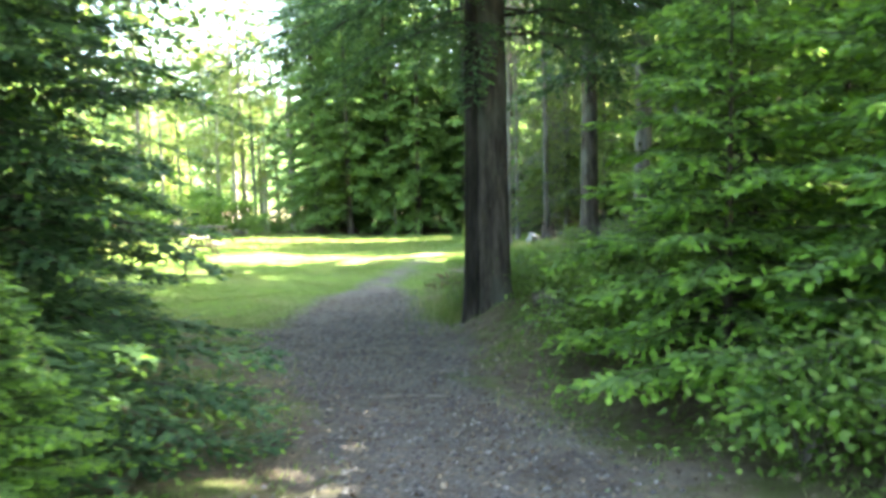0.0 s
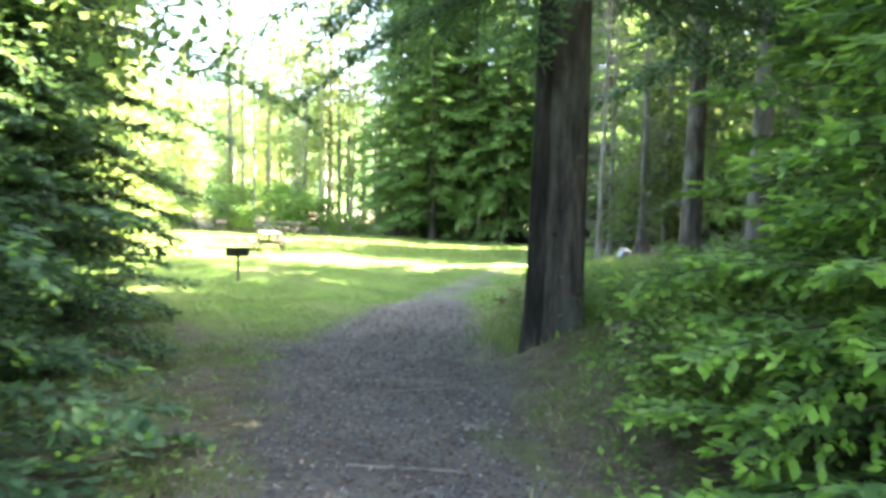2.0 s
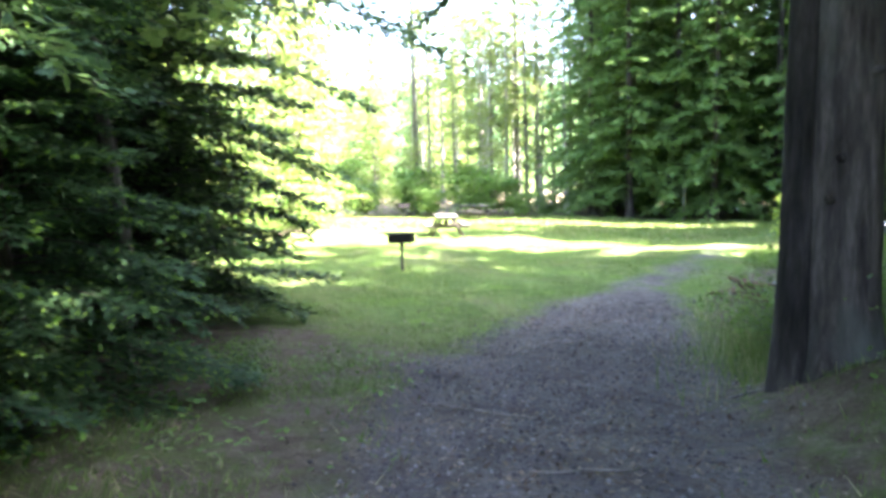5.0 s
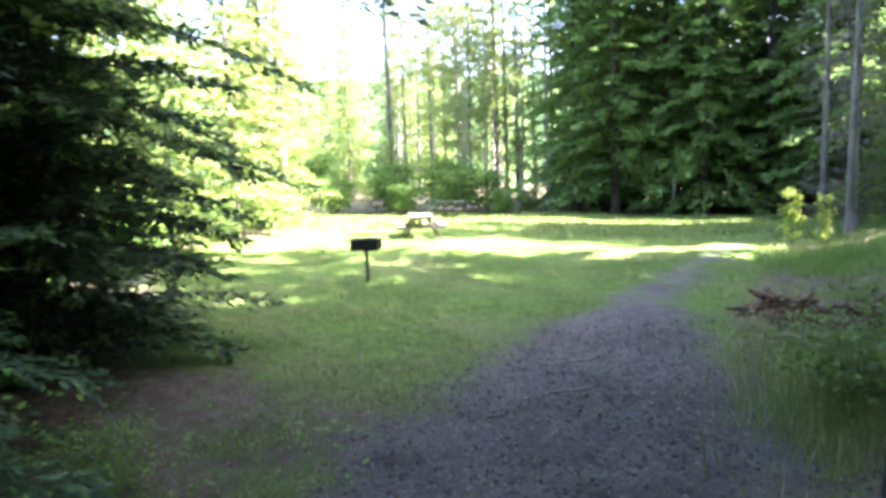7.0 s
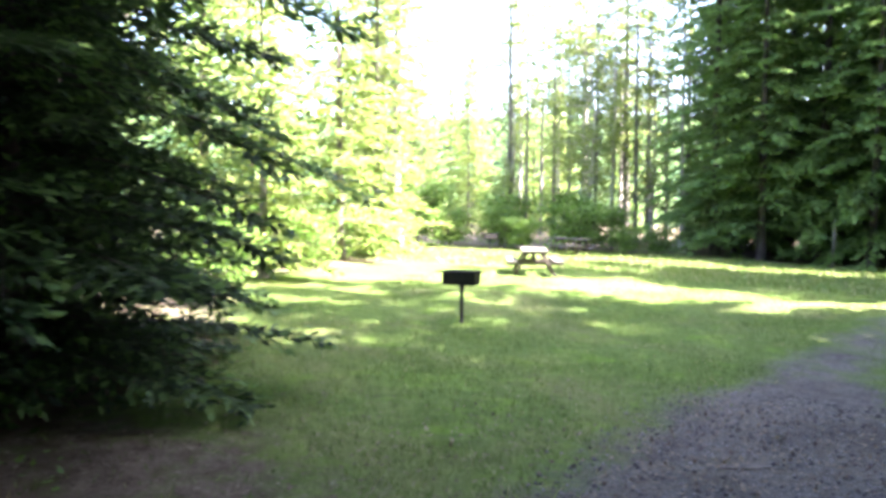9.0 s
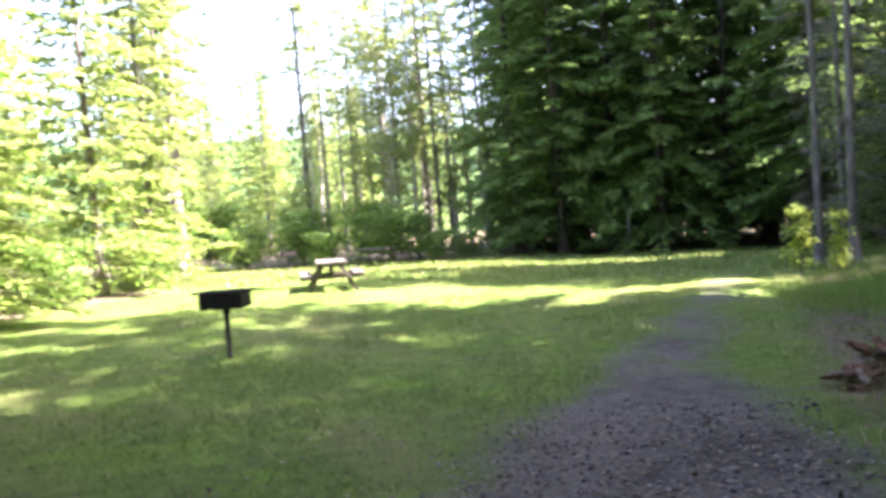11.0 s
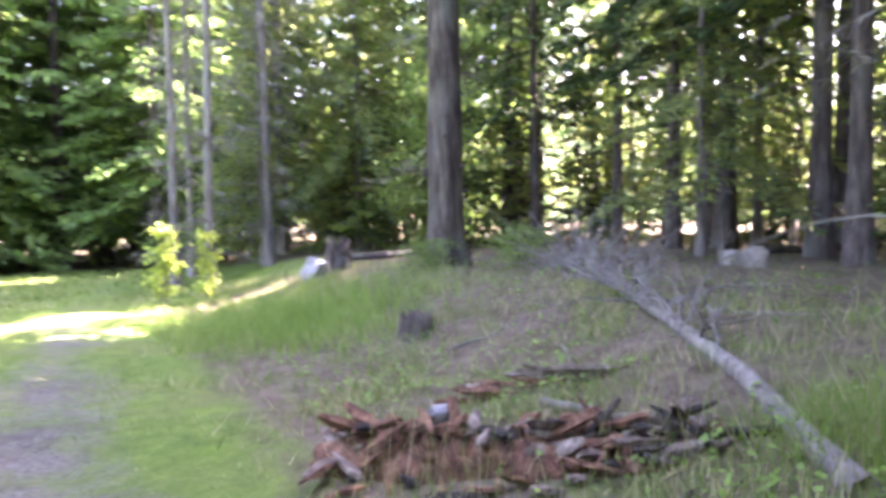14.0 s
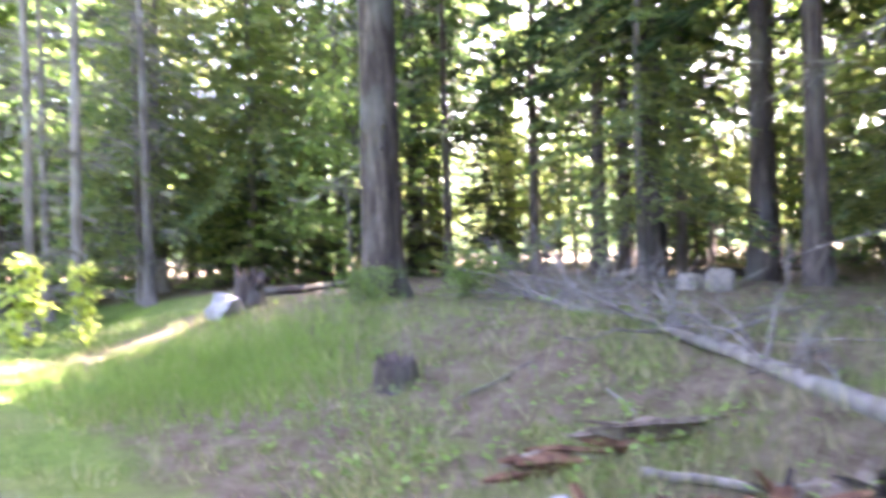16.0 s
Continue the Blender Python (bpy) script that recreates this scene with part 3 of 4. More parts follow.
HIGH = conifer_meshes(96, 15.0, 4.2, 2.5, 80, 0.12, 7, 0.5, [M_SPRUCE, M_NEEDLE_BLUE], M_BARK, 0.13, 0.5, knots=5, slim=0.18)
plant_tree("hemlock_tree", HIGH, -6.5, 10.6, "tall dark hemlock with long boughs drooping over the track", "tree", turn=40)
plant_tree("hemlock_tree", HIGH, -5.6, 7.0, "tall dark hemlock with long boughs drooping over the track", "tree", turn=165, scale=0.8)

# firs close to the track
near = conifer_meshes(1, 9.5, 2.4, 0.15, 250, 0.12, 8, 0.36, [M_NEEDLE, M_SPRUCE], M_BARK, 0.13, 0.28, slim=0.23)
for i, (x, y, s) in enumerate([(-7.2, 11.7, 1.06), (-7.7, 9.2, 0.9), (-9.3, 12.6, 1.1), (-8.2, 10.4, 1.05), (-10.4, 9.6, 1.1), (-7.0, 7.3, 0.8), (-6.9, 4.6, 0.95), (-5.6, 1.9, 0.9)]):
    plant_tree("fir_tree", near, x, y, "dense dark fir with boughs sweeping to the ground", "tree", "dark firs beside the track", turn=20 + i * 83, scale=s)
hem = conifer_meshes(2, 7.0, 2.1, 0.12, 230, 0.10, 8, 0.34, [M_NEEDLE_BLUE, M_TIP], M_BARK, 0.10, 0.10, slim=0.2)
plant_tree("hemlock_tree", hem, -5.0, 8.2, "blue-green hemlock with feathery boughs beside the track", "tree", "hemlocks beside the track", turn=100, scale=0.82)
plant_tree("hemlock_tree", hem, -4.5, 6.4, "blue-green hemlock with feathery boughs beside the track", "tree", "hemlocks beside the track", turn=10, scale=0.7)
plant_tree("hemlock_tree", hem, -3.1, 4.5, "blue-green hemlock with lime-tipped boughs over the track", "tree", "hemlocks beside the track", turn=215, scale=0.92)
plant_tree("hemlock_tree", hem, -3.9, 3.0, "blue-green hemlock with lime-tipped boughs over the track", "tree", "hemlocks beside the track", turn=300, scale=1.05)
sap = conifer_meshes(3, 3.3, 1.25, 0.12, 110, 0.095, 7, 0.26, [M_SPRUCE, M_TIP], M_BARK, 0.045, 0.4)
plant_tree("fir_sapling", sap, 2.15, 5.4, "bright green young fir with lime-coloured tips", "tree", "young firs beside the track", turn=30)
plant_tree("fir_sapling", sap, -1.85, 2.75, "bright green young fir with lime-coloured tips", "tree", "young firs beside the track", turn=110, scale=0.42)
plant_tree("fir_sapling", sap, 3.3, 4.3, "bright green young fir with lime-coloured tips", "tree", "young firs beside the track", turn=160, scale=1.3)
plant_tree("fir_sapling", sap, 3.1, 7.2, "bright green young fir with lime-coloured tips", "tree", "young firs beside the track", turn=250, scale=1.5)
plant_tree("fir_sapling", sap, 4.9, 6.2, "bright green young fir with lime-coloured tips", "tree", "young firs beside the track", turn=70, scale=1.7)
plant_tree("fir_sapling", sap, 5.3, 9.5, "bright green young fir with lime-coloured tips", "tree", "young firs beside the track", turn=10, scale=1.8)
maple = broadleaf_meshes(5, 8.5, 2.3, 0.07, 34, 5200, 0.13, [M_LEAF], M_BARK_GREY, 0.35)
plant_tree("maple_tree", maple, -8.8, 13.4, "slim maple with bright green leaves among firs", "tree", turn=0)
plant_tree("maple_tree", maple, -5.3, 9.5, "slim maple with bright green leaves among firs", "tree", turn=75, scale=1.1)
plant_tree("maple_tree", maple, -10.3, 14.6, "slim maple with bright green leaves among firs", "tree", turn=140)
plant_tree("maple_tree", maple, 13.6, 22.2, "slim maple with bright green leaves among firs", "tree", turn=20, scale=1.2)
plant_tree("maple_tree", maple, 17.0, 19.5, "slim maple with bright green leaves among firs", "tree", turn=280, scale=1.2)
plant_tree("maple_tree", maple, 11.0, 31.0, "slim maple with bright green leaves among firs", "tree", turn=330, scale=1.2)
plant_tree("maple_tree", maple, 16.2, 27.5, "slim maple with bright green leaves among firs", "tree", turn=200, scale=1.2)


def big_tree(name, x, y, r, tall, bare, label, seed, bark=M_BARK, second=0.0, crown_r=3.2, branches=120, dead=10, tips=0.3, boughs=0):
    """A grown conifer: fluted bark trunk with root flare, and boughs that begin well above the ground."""
    rng = np.random.default_rng(seed)
    t = thing(name, x, y, hz(x, y), label, "tree", "large trunks by the track")
    _, limbs, crown = conifer_meshes(seed, tall, crown_r, bare, branches, 0.20, 6, 0.5, [M_NEEDLE, M_NEEDLE_BLUE], bark, r, tips, dead=dead)
    if boughs:
        _, bw, bl = conifer_meshes(seed + 50, tall, crown_r * 1.15, 4.0, boughs, 0.11, 9, 0.55, [M_NEEDLE_BLUE, M_SPRUCE], bark, r, 0.3, slim=0.18, span=1.9)
        low = part("lower_bough", bl, t, "drooping lower foliage over the track")
        tagged(low, kind="stuff")
        tagged(part("branchwork", bw, low), kind="stuff")
    n = 44
    a = np.linspace(0, 2 * np.pi, n, endpoint=False)
    zs = np.concatenate([np.linspace(-0.25, 5.0, 46), np.linspace(5.6, tall, 10)])
    ridge = np.array([[noise.noise((3.2 * math.cos(q) + seed, 3.2 * math.sin(q), z * 0.9)) for q in a] for z in zs])
    fine = np.array([[noise.noise((9 * math.cos(q), 9 * math.sin(q) + seed, z * 2.5)) for q in a] for z in zs])
    root = 1 + 0.42 * np.exp(-np.maximum(zs, 0) / 0.28)[:, None] * (1 + 0.5 * np.sin(5 * a + seed)[None])
    R = r * (1 - np.maximum(zs, 0) / tall * 0.9)[:, None] * (root + 0.05 * ridge + 0.045 * fine)
    V = np.stack([R * np.cos(a), R * np.sin(a), np.repeat(zs[:, None], n, 1)], -1)
    i = (np.arange(len(zs) - 1)[:, None] * n + np.arange(n)[None]); j = (np.arange(len(zs) - 1)[:, None] * n + (np.arange(n)[None] + 1) % n)
    F = np.stack([i, j, j + n, i + n], -1).reshape(-1, 4)
    part("trunk", mesh_of("trunk", V.reshape(-1, 3), F, [bark], shade=True), t)
    if second:
        tb = Tubes()
        zz = np.linspace(-0.25, 12, 24)
        tb.add(np.c_[-r * 1.12 + 0.01 * zz, -0.10 + 0 * zz, zz], second * (1 - zz / 16) * (1 + 0.5 * np.exp(-np.maximum(zz, 0) / 0.3)), 14, 0.06, rng)
        part("second_trunk", tb.mesh("second_trunk", M_BARK_DARK), t, "slimmer dark stem fused to the trunk")
    tagged(part("branchwork", limbs, t), kind="stuff")
    part("crown", crown, t)
    for k in range(5):
        q, z = rng.uniform(-2.4, -0.6), rng.uniform(1.2, 4.6)
        p = np.array([r * math.cos(q), r * math.sin(q), z]); o = np.array([math.cos(q), math.sin(q), 0.15])
        knot = Tubes()
        knot.add([p - o * 0.05, p + o * 0.02, p + o * rng.uniform(0.05, 0.12)], [0.05, 0.03, 0.012], 6)
        part("branch_stub", knot.mesh("branch_stub", M_BARK), t)
    return t


big_tree("large_fir", 0.70, 10.55, 0.27, 24, 5.2, "large double-stemmed fir with dark furrowed bark beside the track", 11, second=0.13, crown_r=3.5, dead=0, boughs=38)
big_tree("large_fir", 4.68, 23.0, 0.29, 26, 5.0, "large fir with dark flaking bark at the wood's edge", 12, bark=M_BARK, crown_r=2.1, dead=14)
big_tree("large_fir", 4.45, 16.0, 0.20, 24, 4.2, "large grey-barked conifer with flared roots", 13, bark=M_BARK_GREY)
slim = conifer_meshes(21, 20, 2.4, 4.2, 80, 0.34, 5, 0.5, [M_NEEDLE, M_NEEDLE_BLUE], M_BARK, 0.16, 0.3, dead=24)
for i, (x, y, s) in enumerate([(9.1, 18.7, 1.05), (10.95, 23.4, 1.0), (13.0, 24.0, 1.05), (11.8, 25.7, 0.8), (10.4, 27.2, 0.75), (15.2, 33.2, 1.1), (14.2, 31.6, 0.9), (10.6, 17.3, 1.1)]):
    plant_tree("slim_conifer", slim, x, y, "slim grey-brown conifer trunk with sparse lower branches", "tree", "slim trunks in the wood", turn=i * 77, scale=s)
deadtree = conifer_meshes(31, 15, 1.6, 9.0, 20, 0.2, 3, 0.4, [M_DEADN, M_DEADN], M_BARK_GREY, 0.11, 0.0, dead=130, knots=3)
for i, (x, y, s) in enumerate([(2.6, 28.7, 1.0), (2.0, 29.2, 0.9), (4.2, 29.5, 1.05), (5.4, 31.5, 0.95), (3.4, 33.0, 0.9)]):
    plant_tree("dead_conifer", deadtree, x, y, "dead grey conifer with lichen-hung bare branches", "tree", "dead trees at the wood's edge", turn=i * 61, scale=s)
snag = Tubes()
zz = np.linspace(-0.2, 1.7, 8)
snag.add(np.c_[0.04 * np.sin(zz), 0 * zz, zz], np.linspace(0.07, 0.04, 8), 7, 0.05)
sx = thing("dead_snag", -2.6, 37.6, hz(-2.6, 37.6), "thin pale dead trunk in front of dark firs", "tree")
part("trunk", snag.mesh("trunk", M_DEAD), sx)

# ---- shrubs ----
bush = broadleaf_meshes(200, 1.7, 1.0, 0.02, 60, 2800, 0.12, [M_SHRUB], M_BARK_GREY, 0.15, 6)
low = broadleaf_meshes(201, 0.75, 0.6, 0.010, 48, 1700, 0.062, [M_LEAF], M_BARK_GREY, 0.1, 6)
for i, (x, y, s) in enumerate([(1.55, 6.7, 1.1), (2.0, 3.9, 0.9), (2.5, 3.2, 1.0), (1.6, 8.3, 0.8), (2.2, 9.4, 1.0), (2.9, 2.6, 1.1), (1.9, 7.4, 1.0), (-2.9, 2.2, 0.9), (-3.0, 5.3, 0.7), (-3.9, 9.4, 0.5), (0.9, 11.6, 1.0), (0.4, 12.5, 0.9), (1.7, 12.8, 0.9), (5.3, 21.9, 0.8), (4.0, 22.6, 0.6), (2.9, 14.9, 0.6), (1.35, 7.7, 0.5), (1.75, 8.8, 0.65), (1.3, 9.7, 0.5), (2.4, 8.4, 0.7), (1.9, 9.9, 0.6), (1.2, 11.2, 0.5)]):
    plant_tree("leafy_shrub", low, x, y, "low leafy green shrub beside the track", "shrub", "low shrubs along the track", turn=i * 49, scale=s)
for i, (x, y, s) in enumerate([(-18.5, 37.5, 1.0), (-16.2, 38.4, 1.1), (-14.6, 37.2, 0.8), (-12.6, 38.2, 1.25), (-11.0, 38.6, 1.1), (-9.9, 37.6, 0.7), (-20.5, 33.2, 1.0), (-13.6, 40.6, 1.5), (-17.2, 41, 1.5), (-22, 40, 1.8), (-19.6, 39.4, 1.0), (-9.0, 38.4, 0.6), (-16.0, 28.5, 0.9), (-14.6, 23.4, 0.9), (-13.0, 18.8, 1.0), (-9.6, 12.9, 0.8)]):
    plant_tree("green_bush", bush, x, y, "rounded green bush at the meadow's edge", "shrub", "bushes round the meadow", turn=i * 57, scale=s)
aspen = broadleaf_meshes(203, 1.45, 0.2, 0.012, 26, 420, 0.11, [M_YELLOW], M_BARK_GREY, 0.12, 2)
plant_tree("aspen_sapling", aspen, 0.95, 25.7, "sunlit yellow-green aspen sapling in long grass", "shrub", "young aspens", turn=0)
plant_tree("aspen_sapling", aspen, 1.65, 25.8, "sunlit yellow-green aspen sapling in long grass", "shrub", "young aspens", turn=120, scale=0.85)


# ---- grass ----
def blades(name, x, y, tall, label, mats, share=0.15, lean=0.35, width=0.006):
    n = len(x)
    p = np.c_[x, y, height(x, y) - 0.01]
    L = tall * RNG.uniform(0.5, 1.3, n)
    d = np.c_[RNG.normal(0, lean, (n, 2)), np.ones(n)] * L[:, None]
    a = RNG.uniform(0, 6.28, n)
    w = np.c_[np.cos(a), np.sin(a), 0 * a] * (width * RNG.uniform(0.6, 1.4, n))[:, None]
    v = np.stack([p - w, p + w, p + d], 1).reshape(-1, 3)
    me = mesh_of(name, v, np.arange(3 * n).reshape(-1, 3), mats, (RNG.random(n) < share).astype(int))
    return tagged(new(name, me), label, "grass", kind="stuff")


def scatter(n, x0, x1, y0, y1, keep):
    x, y = RNG.uniform(x0, x1, n), RNG.uniform(y0, y1, n)
    k = keep(x, y) > RNG.random(n)
    return x[k], y[k]


def patchy(x, y, s=1.0):
    return np.clip(0.5 + 0.5 * np.sin(2.1 * s * x + 1.3 * np.sin(1.7 * s * y)) * np.sin(1.9 * s * y + 0.8 * np.sin(2.3 * s * x)) + 0.15, 0, 1)


def off_path(x, y):
    return smooth(np.abs(x - path_x(y)) - path_half(y), -0.5, 0.5)


X, Y = scatter(150000, -11, 1.2, 9, 27, lambda x, y: (0.12 + 0.88 * smooth(y, 11.5, 14)) * (1 - 0.7 * smooth(x - path_x(y), 0.3, 1.2)) * off_path(x, y) * (0.1 + 0.9 * patchy(x, y, 0.8) ** 2) * (1 - 0.8 * smooth(-x, 7, 10) * smooth(-y, -16, -10)))
blades("meadow_grass", X, Y, 0.055, "short mown green meadow grass", [M_GRASS, M_STRAW], 0.06, 0.5, 0.006)
X, Y = scatter(70000, -4.2, 2.2, 0, 13, lambda x, y: off_path(x, y) * patchy(x, y, 1.3) ** 4)
blades("verge_grass", X, Y, 0.07, "sparse grass along the gravel track", [M_GRASS, M_STRAW], 0.1, 0.6, 0.006)
X, Y = scatter(70000, -0.6, 6.2, 13, 27, lambda x, y: (1 - 0.95 * smooth(x, 3.0, 5.0)) * off_path(x, y) * patchy(x, y, 1.1) ** 4 * smooth(x - path_x(y), 0.5, 1.6))
blades("bank_grass", X, Y, 0.13, "rough green grass on the bank", [M_GRASS, M_STRAW], 0.35, 0.5, 0.006)
X, Y = scatter(40000, 0.0, 4.4, 19.2, 24.6, lambda x, y: np.exp(-(((x - 1.6) / 1.2) ** 2 + ((y - 22.2) / 1.3) ** 2)))
blades("long_grass", X, Y, 0.22, "lush long green grass beside the track", [M_FRESH, M_STRAW], 0.05, 0.3, 0.006)
X, Y = scatter(26000, -1.0, 2.4, 10.4, 15.8, lambda x, y: np.exp(-(((x - 0.55) / 0.6) ** 2 + ((y - 13.0) / 1.5) ** 2)))
blades("verge_tall_grass", X, Y, 0.32, "tall grass going to seed by the large fir", [M_GRASS, M_STRAW], 0.2, 0.3, 0.005)
X, Y = scatter(1500, -0.3, 3.4, 14.6, 17.2, lambda x, y: patchy(x, y, 2) ** 3)
blades("dry_grass_stalks", X, Y, 0.5, "thin dry grass stalks by the rotten log", [M_STRAW, M_GRASS], 0.4, 0.25, 0.003)
X, Y = scatter(40000, -22, 3, 27, 39, lambda x, y: off_path(x, y) * (0.3 + 0.7 * patchy(x, y)))
blades("far_meadow_grass", X, Y, 0.12, "soft green grass of the far meadow", [M_GRASS, M_STRAW], 0.1, 0.4, 0.02)

X, Y = scatter(9000, 1.2, 2.9, 14.5, 16.2, lambda x, y: np.exp(-(((x - 2.0) / 0.35) ** 2 + ((y - 15.35) / 0.4) ** 2)))
blades("grass_tuft", X, Y, 0.24, "lush green grass tuft beside the fallen dead tree", [M_FRESH, M_STRAW], 0.2, 0.5, 0.005)
X, Y = scatter(3000, 0.5, 6.5, 14.2, 23, lambda x, y: patchy(x, y, 1.6) ** 4)
blades("bank_stalks", X, Y, 0.30, "thin pale stalks among the grass of the bank", [M_STRAW, M_FRESH], 0.5, 0.5, 0.004)

# low leafy weeds on the bank
wl = Leaves()
X, Y = scatter(16000, 0.2, 9, 12, 24, lambda x, y: (1 - 0.75 * smooth(x, 3.6, 6)) * patchy(x, y, 0.9) ** 3 * off_path(x, y))
for x, y in ((X, Y), scatter(9000, 0.8, 4.5, 1.5, 12, lambda x, y: patchy(x, y, 1.2) ** 2 * off_path(x, y)), scatter(4500, -5.5, -1.2, 1.0, 11, lambda x, y: patchy(x, y, 1.2) ** 3 * off_path(x, y))):
    n = len(x)
    d = unit(np.c_[RNG.normal(0, 1, (n, 2)), RNG.uniform(0, 0.7, n)]) * RNG.uniform(0.03, 0.09, n)[:, None]
    wl.add(np.c_[x, y, height(x, y) + RNG.uniform(0.0, 0.16, n)], d, unit(np.cross(d, [0, 0, 1.0])) * RNG.uniform(0.012, 0.03, n)[:, None], 0)
tagged(new("ground_weeds", wl.mesh("ground_weeds", [M_SHRUB])), "low leafy weeds between the grass", "weeds", kind="stuff")

# litter and stones of the track
lt = Leaves()
for x, y in (scatter(30000, -4.4, 2.6, 1.0, 16, lambda x, y: 1 - 0.7 * off_path(x, y)), scatter(16000, 1, 15, 12, 28, lambda x, y: 0.2 + 0.8 * smooth(x, 3, 6)), scatter(5000, -9, -2, 5, 14, lambda x, y: smooth(-x, 2, 5))):
    n = len(x)
    d = unit(np.c_[RNG.normal(0, 1, (n, 2)), RNG.normal(0, 0.25, n)]) * RNG.uniform(0.02, 0.07, n)[:, None]
    lt.add(np.c_[x, y, height(x, y) + 0.012], d, unit(np.cross(d, [0, 0.1, 1.0])) * RNG.uniform(0.005, 0.018, n)[:, None], 0)
tagged(new("leaf_litter", lt.mesh("leaf_litter", [M_CHIP])), "brown leaf and twig litter on the ground", "litter", kind="stuff")
X, Y = scatter(17000, -3.8, 1.6, 3.5, 16.5, lambda x, y: (1 - off_path(x, y)) * (0.4 + 0.6 * patchy(x, y, 1.3)))
n = len(X)
s = RNG.uniform(0.006, 0.024, n)[:, None, None]
octa = np.array([[1, 0, 0], [0, 1, 0], [-1, 0, 0], [0, -1, 0], [0, 0, 0.7], [0, 0, -0.7]])
V = np.c_[X, Y, height(X, Y) + 0.003][:, None] + octa[None] * s * RNG.uniform(0.6, 1.4, (n, 6, 1))
F = np.array([[0, 1, 4], [1, 2, 4], [2, 3, 4], [3, 0, 4], [1, 0, 5], [2, 1, 5], [3, 2, 5], [0, 3, 5]])[None] + 6 * np.arange(n)[:, None, None]
M_PEB = leaf_material("grey_gravel_stones", (0.05, 0.048, 0.05), (0.14, 0.135, 0.135), (0.36, 0.34, 0.33), 0.0, 0.9)
tagged(new("gravel", mesh_of("gravel", V.reshape(-1, 3), F.reshape(-1, 3), [M_PEB])), "loose grey gravel on the track", "gravel", kind="stuff")


# ---- park furniture ----
def box(bm, size, at=(0, 0, 0), rot=(0, 0, 0), bevel=0.006):
    r = bmesh.ops.create_cube(bm, size=1.0, matrix=pose(*at, *rot) @ Matrix.Diagonal((*size, 1)))
    if bevel:
        bmesh.ops.bevel(bm, geom=list({e for v in r["verts"] for e in v.link_edges}), offset=bevel, segments=2, affect="EDGES")


def grill(x, y, turn, s=1.0):
    t = thing("park_grill", x, y, hz(x, y), "black iron charcoal grill on a steel post in grass", "grill", "park grills", turn=turn)
    t.scale = (s, s, s)
    w, d, h, z = 0.50, 0.38, 0.17, 0.60
    bm = bmesh.new()
    box(bm, (w, d, 0.012), (0, 0, z + 0.006), bevel=0.002)
    box(bm, (w, 0.01, h), (0, d / 2 - 0.005, z + h / 2 + 0.012), bevel=0.002)
    box(bm, (w, 0.01, h), (0, -d / 2 + 0.005, z + h / 2 + 0.012), bevel=0.002)
    for sx_ in (-1, 1):
        box(bm, (0.01, d - 0.022, h), (sx_ * (w / 2 - 0.005), 0, z + h / 2 + 0.012), bevel=0.002)
    part("firebox", from_bm("firebox", bm, M_IRON), t, "black sooty iron firebox")
    bm = bmesh.new()
    for k in range(13):
        box(bm, (0.012, d + 0.02, 0.012), ((k - 6) * 0.042, 0, z + h + 0.028), bevel=0)
    for sy in (-1, 1):
        box(bm, (w + 0.12, 0.014, 0.014), (0, sy * (d / 2 - 0.05), z + h + 0.018), bevel=0.002)
    part("grate", from_bm("grate", bm, M_IRON), t, "iron cooking grate with bar ends")
    for sx_ in (-1, 1):
        tb = Tubes()
        tb.add([(sx_ * (w / 2 + 0.05), -0.15, z + h + 0.02), (sx_ * (w / 2 + 0.11), -0.15, z + h + 0.025), (sx_ * (w / 2 + 0.11), 0.15, z + h + 0.025), (sx_ * (w / 2 + 0.05), 0.15, z + h + 0.02)], [0.008] * 4, 6)
        part("handle", tb.mesh("handle", M_IRON), t)
    tb = Tubes()
    tb.add([(0, 0, -0.2), (0, 0, 0.3), (0, 0, z)], [0.03, 0.03, 0.03], 14)
    part("post", tb.mesh("post", M_POST), t, "round dark steel post")
    tb = Tubes()
    tb.add([(0, 0, z - 0.06), (0, 0, z)], [0.042, 0.055], 14)
    part("collar", tb.mesh("collar", M_IRON), t)
    return t


grill(-6.6, 18.0, 14)
grill(-14.6, 34.2, 40)


